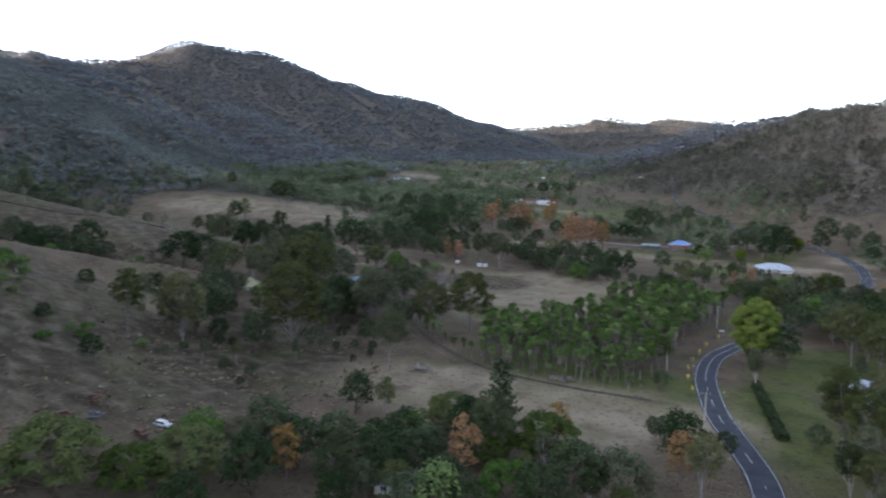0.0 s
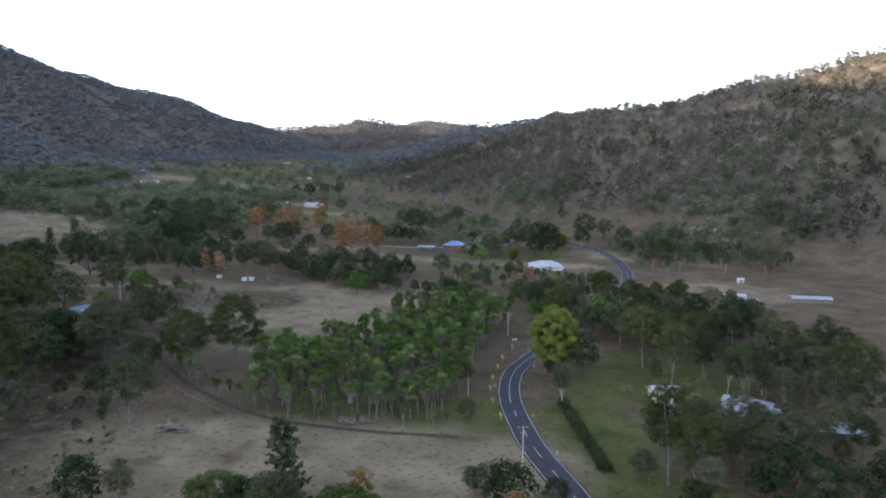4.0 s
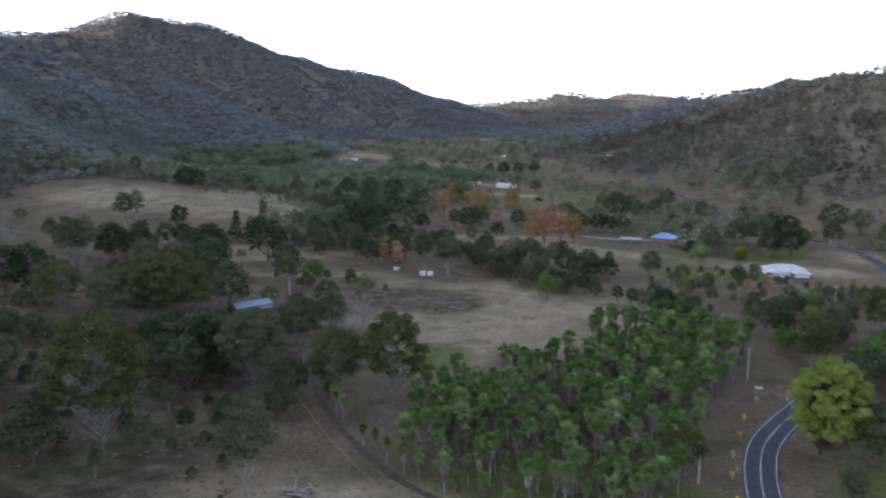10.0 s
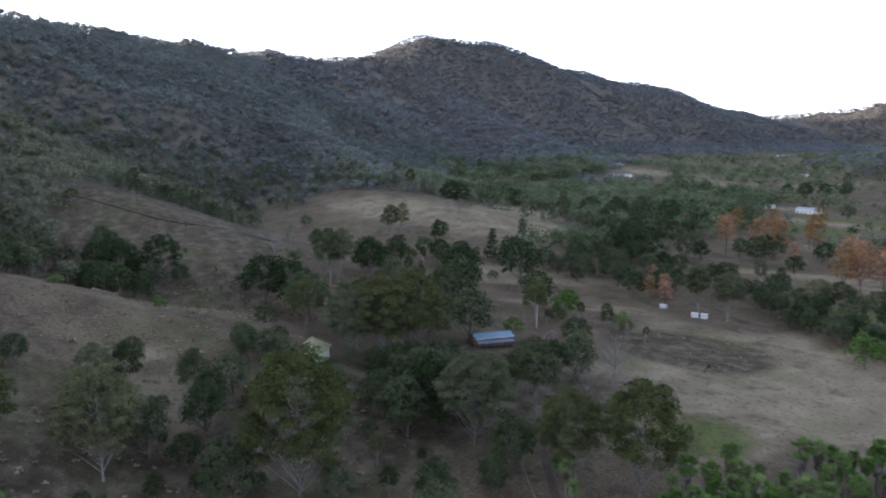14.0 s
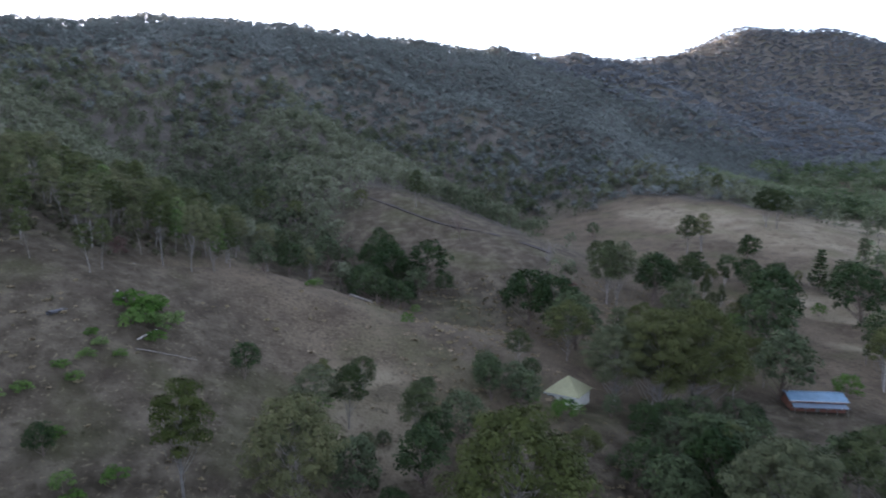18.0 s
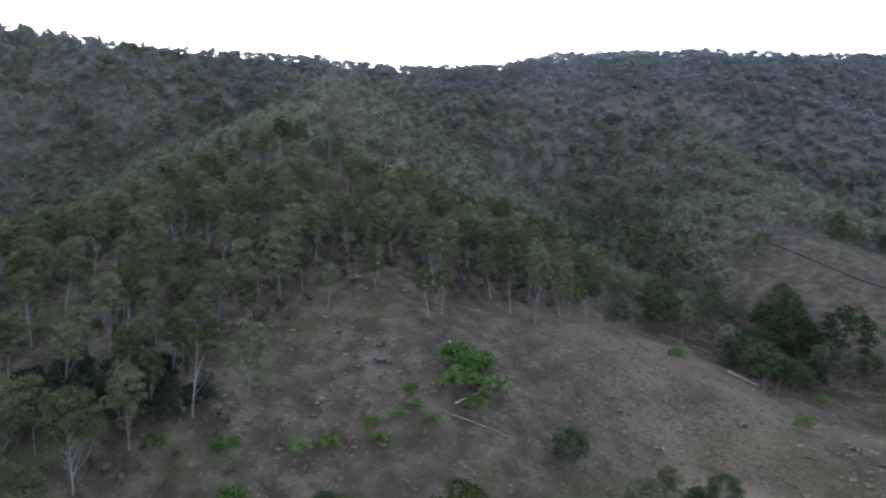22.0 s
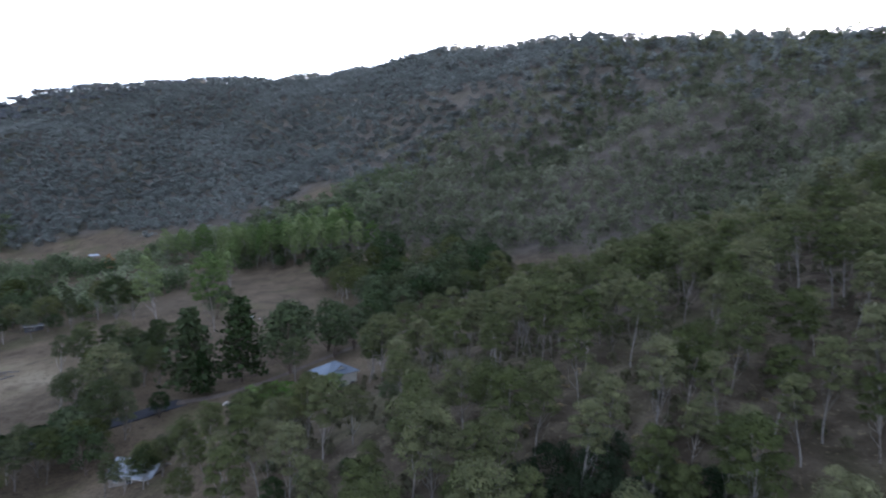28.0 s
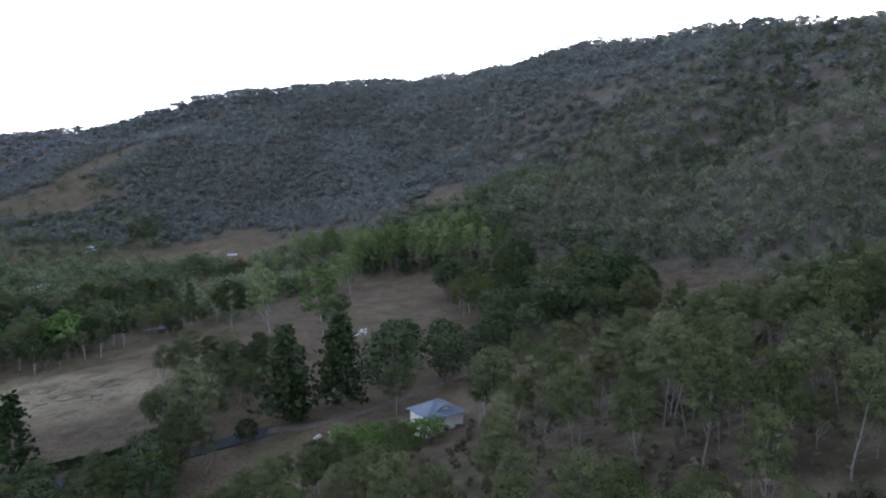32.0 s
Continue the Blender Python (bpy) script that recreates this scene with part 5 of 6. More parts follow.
# ---- buildings ----
white_paint = surface("white_paint", [(0.374, 0.374, 0.360), (0.476, 0.476, 0.462), (0.530, 0.530, 0.517)], 3.0, 0.6, 0.1)
white_roof = surface("white_roof_metal", [(0.187, 0.209, 0.238), (0.274, 0.295, 0.324), (0.374, 0.396, 0.418)], 2.5, 0.6, 0.2, 8.0)
blue_roof = surface("blue_roof_metal", [(0.065, 0.11, 0.155), (0.10, 0.16, 0.215), (0.15, 0.22, 0.285)], 4.0, 0.5, 0.25, 8.0)
slate_roof = surface("blue_grey_roof_metal", [(0.080, 0.098, 0.122), (0.108, 0.130, 0.158), (0.140, 0.162, 0.192)], 5.0, 0.8, 0.2, 9.0)
cream_roof = surface("cream_roof_metal", [(0.17, 0.16, 0.085), (0.22, 0.21, 0.115), (0.27, 0.26, 0.15)], 5.0, 0.7, 0.2, 9.0)
green_roof = surface("green_roof_metal", [(0.08, 0.14, 0.11), (0.12, 0.19, 0.15), (0.16, 0.24, 0.19)], 5.0, 0.5, 0.2, 9.0)
grey_roof = surface("zinc_roof_metal", [(0.145, 0.162, 0.178), (0.204, 0.221, 0.242), (0.272, 0.289, 0.306)], 4.0, 0.55, 0.25, 9.0)
red_wall = surface("red_brown_boards", [(0.14, 0.06, 0.04), (0.20, 0.09, 0.06), (0.26, 0.13, 0.09)], 1.5, 0.85, 0.4)
cream_wall = surface("cream_boards", [(0.44, 0.42, 0.36), (0.55, 0.53, 0.46), (0.62, 0.60, 0.53)], 2.0, 0.7, 0.2)
dark_wall = surface("dark_shed_boards", [(0.05, 0.05, 0.055), (0.08, 0.08, 0.085), (0.12, 0.12, 0.125)], 1.5, 0.8, 0.3)
timber = surface("weathered_timber", [(0.10, 0.085, 0.07), (0.17, 0.15, 0.125), (0.25, 0.22, 0.19)], 0.7, 0.9, 0.5)
bleached = surface("bleached_timber", [(0.26, 0.24, 0.21), (0.38, 0.35, 0.31), (0.50, 0.47, 0.42)], 0.9, 0.85, 0.5)
glass = surface("window_glass", [(0.02, 0.025, 0.03), (0.03, 0.035, 0.04), (0.05, 0.055, 0.06)], 1.0, 0.08, 0.0)
yellow_sheet = surface("yellow_sign_sheet", [(0.62, 0.42, 0.03), (0.72, 0.50, 0.04), (0.78, 0.56, 0.06)], 0.5, 0.5, 0.0)
black_sheet = surface("black_sheet", [(0.015, 0.015, 0.015), (0.02, 0.02, 0.02), (0.03, 0.03, 0.03)], 0.5, 0.6, 0.0)
steel = surface("galvanised_steel", [(0.30, 0.31, 0.32), (0.42, 0.43, 0.44), (0.50, 0.51, 0.52)], 0.6, 0.5, 0.1, metal=0.6)
tyre_rubber = surface("tyre_rubber", [(0.015, 0.015, 0.015), (0.022, 0.022, 0.022), (0.035, 0.035, 0.035)], 0.4, 0.9, 0.2)
rust = surface("rusty_steel", [(0.050, 0.022, 0.014), (0.088, 0.044, 0.028), (0.132, 0.083, 0.055)], 0.7, 0.85, 0.4)
stone = surface("pale_stone", [(0.22, 0.21, 0.195), (0.33, 0.32, 0.30), (0.44, 0.43, 0.40)], 0.8, 0.9, 0.5)


def roof_faces(kind, L, W, low, high, over):
    """Corner rings of the roof planes round a plan L by W."""
    a, b = L / 2 + over, W / 2 + over
    inset = 0 if kind == "gable" else b
    r0, r1 = Vector((-a + inset, 0, high)), Vector((a - inset, 0, high))
    p = [Vector((-a, -b, low)), Vector((a, -b, low)), Vector((a, b, low)), Vector((-a, b, low))]
    if kind == "skillion":
        return [[p[0], p[1], Vector((a, b, high)), Vector((-a, b, high))]]
    faces = [[p[0], p[1], r1, r0], [p[2], p[3], r0, r1]]
    if kind == "hip":
        faces += [[p[1], p[2], r1], [p[3], p[0], r0]]
    return faces


def building(name, label, x, y, turn, L, W, walls, pitch, kind, wall_mat, roof_mat, windows=3, over=0.6, category="house", lift=0.0, wings=()):
    """A house or shed: walls, roof sheets, ridge, windows, door; wings are further roofed blocks (dx, dy, L, W, turn)."""
    top = new(name)
    z = min(at_ground(x + dx, y + dy) for dx in (-L / 3, L / 3) for dy in (-W / 3, W / 3)) + lift
    top.matrix_basis = pose(x, y, z, 0, 0, turn)
    for n, (dx, dy, l, w, spin) in enumerate(((0, 0, L, W, 0), *wings)):
        m = pose(dx, dy, 0, 0, 0, spin)
        h = walls - 0.25 * n
        high = h + w / 2 * pitch
        bm = bmesh.new()
        block(bm, (-l / 2, -w / 2, -1.2), (l / 2, w / 2, h), m)
        if kind == "gable":
            for s in (-1, 1):
                slab(bm, [m @ Vector((s * (l / 2 - 0.1), -w / 2, h)), m @ Vector((s * (l / 2 - 0.1), w / 2, h)), m @ Vector((s * (l / 2 - 0.1), 0, high))], 0.1 * s)
        part("wall", bm, wall_mat, top)
        bm = bmesh.new()
        for ring in roof_faces(kind, l, w, h - over * pitch, high, over):
            slab(bm, [m @ (c + Vector((0, 0, 0.06))) for c in ring], 0.12)
        roof = part("roof", bm, roof_mat, top)
        if kind != "skillion":
            bm = bmesh.new()
            e = l / 2 + over - (w / 2 + over if kind == "hip" else 0)
            rod(bm, m @ Vector((-e, 0, high + 0.17)), m @ Vector((e, 0, high + 0.17)), 0.14, sides=6)
            part("ridge_cap", bm, roof_mat, roof)
        bm = bmesh.new()
        a, b = l / 2 + over, w / 2 + over
        for s in (-1, 1):
            block(bm, (-a, s * b - 0.07, h - over * pitch - 0.08), (a, s * b + 0.07, h - over * pitch + 0.1), m)
        part("gutter", bm, white_paint if roof_mat != white_roof else steel, top)
        for s in (-1, 1):
            for k in range(windows):
                cx = -l / 2 + l * (k + 0.5) / windows
                if k == windows // 2 and s == -1 and n == 0:
                    bm = bmesh.new()
                    block(bm, (cx - 0.45, s * (w / 2 + 0.03) - 0.03, 0), (cx + 0.45, s * (w / 2 + 0.03) + 0.03, 2.05), m)
                    part("door", bm, timber, top)
                    continue
                bm = bmesh.new()
                block(bm, (cx - 0.75, s * (w / 2 + 0.03) - 0.03, 0.9), (cx + 0.75, s * (w / 2 + 0.03) + 0.03, 2.1), m)
                win = part("window", bm, white_paint, top)
                bm = bmesh.new()
                for u in (-0.35, 0.35):
                    block(bm, (cx + u - 0.3, s * (w / 2 + 0.06) - 0.02, 1.0), (cx + u + 0.3, s * (w / 2 + 0.06) + 0.02, 2.0), m)
                part("pane", bm, glass, win)
    return tagged(top, label, category)


def verandah(top, L, depth, high, y, roof_mat, posts=5, red=False):
    """A lean-to roof on posts along one side of a building."""
    bm = bmesh.new()
    s = 1 if y > 0 else -1
    slab(bm, [Vector((-L / 2, y, high)), Vector((L / 2, y, high)), Vector((L / 2, y + s * depth, high - 0.5)), Vector((-L / 2, y + s * depth, high - 0.5))], 0.1)
    part("verandah_roof", bm, roof_mat, top)
    for k in range(posts):
        bm = bmesh.new()
        cx = -L / 2 + 0.3 + (L - 0.6) * k / (posts - 1)
        block(bm, (cx - 0.07, y + s * (depth - 0.2) - 0.07, -1.2), (cx + 0.07, y + s * (depth - 0.2) + 0.07, high - 0.45))
        part("post", bm, timber, top)


building("farmhouse", "white farmhouse with a broad white metal hip roof", -28, 487, 12, 19, 11, 2.9, 0.42, "hip", cream_wall, white_roof, 4, 0.9, wings=[(-5.5, -5.5, 9, 8, 90), (6.5, -4.5, 8, 7, 90)])
blue = building("long_shed", "long low house under a faded blue metal roof", -221, 301, 66, 14, 7, 3.3, 0.26, "gable", red_wall, blue_roof, 5)
verandah(blue, 14, 2.4, 2.5, -3.5, slate_roof, 6)
building("cream_cottage", "cottage with a pale cream metal roof among trees", -226, 229, 40, 8, 8, 3.0, 0.8, "hip", cream_wall, cream_roof, 3, lift=0.8)
house = building("hill_house", "white-walled house with a blue-grey hip roof", -198, -52, 22, 10, 8.6, 5.2, 0.55, "hip", cream_wall, slate_roof, 3, 0.7, lift=1.2)
bm = bmesh.new()
slab(bm, [Vector((-1.8, 3.3, 5.95)), Vector((1.8, 3.3, 5.95)), Vector((0, 3.3, 7.0))], 0.2)
part("gable_vent", bm, white_paint, house, "white triangular roof gable")
for s in (-1, 1):
    bm = bmesh.new()
    slab(bm, [Vector((s * 2.1, 3.7, 5.9)), Vector((0, 3.7, 7.2)), Vector((0, 1.0, 7.2)), Vector((s * 2.1, 2.7, 5.9))], 0.12)
    part("gable_roof", bm, slate_roof, house)
building("zinc_cottage", "cottage under a zinc-grey roof half hidden by gums", -146, -28, -35, 11, 8, 2.8, 0.55, "gable", timber, grey_roof, 3)
building("homestead", "large pale grey-roofed homestead behind the gum trees", 30, 231, -24, 30, 11, 2.8, 0.4, "hip", cream_wall, white_roof, 6, 0.9, wings=[(-9, -7, 10, 9, 90), (12, -7, 12, 9, 90), (2, 9, 12, 8, 0)])
building("guest_house", "low grey-roofed outbuilding beside the lawn", 14, 243, 10, 8, 7, 2.7, 0.4, "gable", cream_wall, white_roof, 2)
building("homestead_shed", "open-sided grey shed beyond the homestead", 52, 222, -8, 14, 7, 2.8, 0.2, "gable", dark_wall, grey_roof, 2, category="shed")
building("farm_shed", "small pale skillion-roofed farm shed in the paddock", 70, 403, -6, 10, 4.5, 2.4, 0.14, "skillion", white_paint, white_roof, 2, 0.3, "shed")
building("pump_hut", "tiny white hut at the foot of the hill", 85, 456, 8, 3.2, 2.6, 2.2, 0.3, "gable", white_paint, white_paint, 1, 0.2, "hut")
building("long_stable", "long grey-roofed stable by the hillside lane", 106, 404, -2, 18, 6, 2.4, 0.2, "gable", timber, grey_roof, 5, 0.5, "shed")
building("blue_roof_house", "brick house with a deep blue metal hip roof", -100, 566, -5, 14, 10, 2.8, 0.5, "hip", red_wall, surface("deep_blue_roof", [(0.07, 0.12, 0.26), (0.10, 0.17, 0.33), (0.14, 0.22, 0.40)], 4.0, 0.4, 0.2), 4, 0.8)
building("green_shed", "green metal shed with a pale skylight", -119, 552, 0, 13, 7, 2.6, 0.18, "gable", dark_wall, green_roof, 3, 0.4, "shed")
building("carport", "small blue-grey carport beside the lane", -76, 574, 0, 8, 6, 2.4, 0.25, "gable", dark_wall, slate_roof, 1, 0.4, "shed")
building("far_barn", "long grey-roofed barn in the far valley", -300, 800, -8, 20, 10, 3.6, 0.35, "gable", cream_wall, grey_roof, 5, 0.6, "barn")
building("far_barn", "low pale farm building in the far valley", -345, 812, -8, 16, 7, 3.0, 0.2, "gable", cream_wall, grey_roof, 5, 0.6, "barn")
building("far_cottage", "small weathered cottage among dark trees", -302, 548, 20, 6, 5, 2.6, 0.7, "gable", timber, rust, 2)
building("red_roof_house", "red-brown house behind the autumn trees", -300, 700, 0, 16, 9, 2.8, 0.4, "hip", red_wall, rust, 3)
building("slope_house", "pale house on the far western slope", -612, 965, 15, 24, 9, 3.0, 0.3, "gable", cream_wall, grey_roof, 4)
building("slope_house", "pale house on the far western slope", -690, 1060, 15, 22, 9, 3.0, 0.3, "gable", white_paint, white_roof, 4)
building("slope_house", "low pale house on the far western slope", -741, 1083, 25, 20, 9, 3.0, 0.3, "gable", cream_wall, white_roof, 4)
building("far_barn", "long white-roofed shed at the head of the valley", -468, 1205, -5, 26, 9, 3.4, 0.25, "gable", cream_wall, white_roof, 4, 0.6, "barn")
building("hillside_house", "pale house on the wooded eastern hillside", -238, 1040, 30, 16, 10, 3.0, 0.5, "hip", cream_wall, rust, 3)
building("ridge_house", "white far-off house on a bare rise", -790, 1930, 0, 30, 10, 3.2, 0.3, "gable", white_paint, white_roof, 4)
building("east_house", "weathered house on the slope above the road", 92, 610, 10, 18, 8, 2.8, 0.4, "gable", timber, grey_roof, 4)
building("south_house", "grey-roofed house among the southern trees", 49, -636, 10, 16, 10, 3.0, 0.4, "hip", white_paint, grey_roof, 4)
building("south_house", "pale-roofed house among the southern trees", 52, -537, 10, 18, 10, 3.0, 0.4, "hip", white_paint, white_roof, 4)
building("south_house", "white-roofed house among the southern trees", 21, -437, -15, 16, 10, 3.0, 0.4, "gable", white_paint, white_roof, 4)
building("south_shed", "small dark shed at the pasture's edge", -93, -237, 10, 8, 5, 2.6, 0.25, "gable", dark_wall, dark_wall, 1, 0.3, "shed")
building("south_shed", "small grey shed on the dry slope", -86, -319, 15, 9, 5, 2.6, 0.3, "gable", dark_wall, grey_roof, 1, 0.3, "shed")
building("south_shed", "tiny white-roofed shed on the far slope", -95, -537, 10, 8, 5, 2.6, 0.3, "gable", timber, white_roof, 1, 0.3, "shed")
building("foreground_cottage", "pale blue-roofed cottage under the dark trees", -78, 120, 25, 8, 6, 2.7, 0.5, "hip", cream_wall, slate_roof, 2)


# ---- tanks, vehicles, junk ----
def tank(x, y, r, h, label, square=False):
    top = new("water_tank")
    top.matrix_basis = pose(x, y, at_ground(x, y), 0, 0, 25)
    bm = bmesh.new()
    if square:
        block(bm, (-r, -r * 0.7, -0.5), (r, r * 0.7, h))
        bmesh.ops.bevel(bm, geom=bm.edges[:], offset=0.12, segments=2, affect="EDGES")
    else:
        rod(bm, (0, 0, -0.5), (0, 0, h), r, sides=20)
    part("body", bm, white_paint, top)
    bm = bmesh.new()
    if square:
        block(bm, (-r - 0.1, -r * 0.7 - 0.1, h + 0.004), (r + 0.1, r * 0.7 + 0.1, h + 0.16))
    else:
        rod(bm, (0, 0, h + 0.004), (0, 0, h + 0.5), r, 0.3, sides=20)
    part("lid", bm, white_paint, top)
    tagged(top, label, "tank", "white tanks in the paddock")


tank(-193.6, 398, 1.45, 1.7, "square white water tank beside a gum tree", True)
tank(-190.2, 399.6, 1.45, 1.7, "square white water tank beside a gum tree", True)
tank(-211, 402, 1.5, 1.3, "low pale water tank under the trees", True)


def vehicle(name, label, x, y, turn, paint, ute=False, tilt=0.0):
    top = new(name)
    top.matrix_basis = pose(x, y, at_ground(x, y), 0, tilt, turn)
    bm = bmesh.new()
    block(bm, (-2.2, -0.85, 0.35), (2.2, 0.85, 0.95))
    bmesh.ops.bevel(bm, geom=bm.edges[:], offset=0.14, segments=2, affect="EDGES")
    part("body", bm, paint, top)
    bm = bmesh.new()
    a, b = (-0.3, 1.3) if ute else (-1.9, 1.1)
    block(bm, (a, -0.74, 0.9), (b, 0.74, 1.55))
    for v in bm.verts:
        if v.co.z > 1.2:
            v.co.x = (a + b) / 2 + (v.co.x - (a + b) / 2) * 0.76
            v.co.y *= 0.86
    part("cabin", bm, paint, top)
    bm = bmesh.new()
    block(bm, (a + 0.25, -0.76, 1.02), (b - 0.3, 0.76, 1.42))
    part("side_window", bm, glass, top)
    for sx in (-1.35, 1.35):
        for sy in (-0.78, 0.78):
            bm = bmesh.new()
            rod(bm, (sx, sy - 0.1, 0.34), (sx, sy + 0.1, 0.34), 0.34, sides=14)
            wheel = part("wheel", bm, tyre_rubber, top)
            bm = bmesh.new()
            rod(bm, (sx, sy - 0.115, 0.34), (sx, sy + 0.115, 0.34), 0.19, sides=10)
            part("rim", bm, steel, wheel)
    tagged(top, label, "car")


vehicle("utility_truck", "white utility truck parked by the farm shed", 79, 398, 20, white_paint, True)
vehicle("car_wreck", "pale abandoned car lying in the paddock", -138, 109, 12, white_paint, False, 3)
vehicle("car_wreck", "rusted dark car body in the dry grass", -150, 92, 60, rust)
vehicle("car_wreck", "rusted dark car body in the dry grass", -137, 102, -10, rust)
vehicle("parked_car", "pale car parked beside the blue-roofed house", -88, 562, 10, white_paint)
vehicle("farm_trailer", "rusty red trailer below the grass hill", -320, 279, 60, rust, True)


def heap(name, label, x, y, count, spread, long, girth, mat, category, seed):
    """A pile of logs, each one a part."""
    rng = random.Random(seed)
    top = new(name)
    top.matrix_basis = pose(x, y, at_ground(x, y))
    for k in range(count):
        bm = bmesh.new()
        a, l, r = rng.uniform(0, 3.14), rng.uniform(0.5, 1) * long, rng.uniform(0.5, 1) * girth
        cx, cy, cz = rng.gauss(0, spread * 0.5), rng.gauss(0, spread * 0.3), r + rng.uniform(0, 0.9)
        d = Vector((math.cos(a), math.sin(a), rng.uniform(-0.18, 0.18))) * l / 2
        rod(bm, Vector((cx, cy, cz)) - d, Vector((cx, cy, cz)) + d, r, r * 0.7, 7)
        part("log", bm, mat, top)
    tagged(top, label, category)


heap("log_pile", "heap of grey cut logs in the mown paddock", -117, 196, 34, 4.2, 4.0, 0.28, timber, "logs", 1)
heap("palm_debris", "heap of brown palm trunks and fronds", -72, 209, 24, 3.5, 4.0, 0.22, timber, "debris", 2)
heap("junk_heap", "dark heap of scrap in the dry grass", -155, 103, 16, 3.0, 3.0, 0.3, rust, "scrap", 3)
heap("junk_heap", "dark heap of scrap in the dry grass", -148, 98, 12, 2.5, 2.6, 0.3, dark_wall, "scrap", 4)


def fallen_log(x0, y0, x1, y1, r, label, mat=None, branches=3, seed=0):
    rng = random.Random(seed)
    top = new("fallen_log")
    a, b = Vector((x0, y0, at_ground(x0, y0) + r * 0.8)), Vector((x1, y1, at_ground(x1, y1) + r * 0.8))
    top.location = a
    d = b - a
    bend = [d * k / 6 + Vector((rng.gauss(0, 0.12), rng.gauss(0, 0.12), rng.uniform(0, 0.1))) for k in range(7)]
    child("trunk", sheet("trunk", *tube(bend, np.linspace(r, r * 0.4, 7), 8), mat or bleached, True), top)
    for k in range(branches):
        s = d * rng.uniform(0.55, 0.95)
        bm = bmesh.new()
        rod(bm, s, s + Vector((rng.uniform(-1.6, 1.6), rng.uniform(-1.6, 1.6), rng.uniform(0.1, 0.7))), r * 0.35, r * 0.1, 6)
        part("branch", bm, mat or bleached, top)
    tagged(top, label, "log")


fallen_log(-233.4, 130.4, -239.4, 134.0, 0.17, "bleached fallen log with a forked end", None, 2, 1)
fallen_log(-230.6, 130.6, -231.3, 142.4, 0.13, "long grey fallen trunk on the dry slope", timber, 5, 2)
fallen_log(-236.4, 113.2, -238.4, 115.6, 0.5, "charred broken stump lying on the slope", dark_wall, 3, 3)
fallen_log(-292, 186, -289, 193, 0.5, "dark fallen trunk on the crest of the nose", timber, 2, 4)
fallen_log(-159.5, 107.8, -159.2, 107.9, 0.4, "short dead stump beside the paddock", timber, 4, 5)

log_rng = random.Random(31)
for k in range(26):
    x, y = -84 + log_rng.uniform(-17, 16), -142 + log_rng.uniform(-14, 10)
    fallen_log(x, y, x + log_rng.uniform(2, 4.5), y + log_rng.uniform(-0.8, 0.8), 0.16, "dark felled branch lying in the southern paddock", dark_wall, 3, 50 + k)


# ---- road furniture ----
def chevron_sign(x, y, turn):
    top = new("chevron_sign")
    top.matrix_basis = pose(x, y, at_ground(x, y), 0, 0, turn)
    bm = bmesh.new()
    block(bm, (-0.04, -0.02, -0.4), (0.04, 0.06, 1.9))
    part("post", bm, steel, top)
    bm = bmesh.new()
    block(bm, (-0.42, -0.05, 0.95), (0.42, -0.025, 1.95))
    part("panel", bm, yellow_sheet, top)
    bm = bmesh.new()
    for s in (-1, 1):
        slab(bm, [Vector((-0.28, -0.056, 1.45 + s * 0.42)), Vector((-0.02, -0.056, 1.45 + s * 0.42)), Vector((0.28, -0.056, 1.45)), Vector((0.02, -0.056, 1.45))], 0.004)
    part("chevron", bm, black_sheet, top, "black arrowhead")
    tagged(top, "yellow chevron board with a black arrowhead on a post", "road sign", "chevron boards on the bend")


for x, y in ((-37.1, 275), (-37.6, 263), (-38.2, 251.5), (-37.8, 241), (-36, 230), (-32.6, 218), (-34.6, 289)):
    chevron_sign(x, y, math.degrees(math.atan2(x - 6, 90 - y)) * 0.25 + 8)
top = new("direction_sign")
top.matrix_basis = pose(-34.4, 297, at_ground(-34.4, 297), 0, 0, 12)
for s in (-0.6, 0.6):
    bm = bmesh.new()
    rod(bm, (s, 0.04, -0.4), (s, 0.04, 2.2), 0.04)
    part("post", bm, steel, top)
bm = bmesh.new()
block(bm, (-1.0, -0.04, 1.5), (1.0, -0.01, 2.3))
part("panel", bm, white_paint, top)
tagged(top, "white road sign on two steel posts", "road sign")


def guide_post(x, y):
    top = new("guide_post")
    top.matrix_basis = pose(x, y, at_ground(x, y))
    bm = bmesh.new()
    block(bm, (-0.06, -0.03, -0.3), (0.06, 0.03, 1.0))
    part("post", bm, white_paint, top)
    bm = bmesh.new()
    block(bm, (-0.04, -0.036, 0.75), (0.04, -0.031, 0.9))
    part("reflector", bm, rust, top)
    tagged(top, "white plastic guide post at the road's edge", "guide post", "guide posts along the road")


side_way = np.gradient(road_line, axis=0)
side_way /= np.linalg.norm(side_way, axis=1)[:, None]
last = -99
for k in range(len(road_line)):
    px, py = road_line[k]
    if 150 < py < 580 and k - last > 11:
        s = 1 if (k // 11) % 2 else -1
        guide_post(px + side_way[k][1] * 4.6 * s, py - side_way[k][0] * 4.6 * s)
        last = k


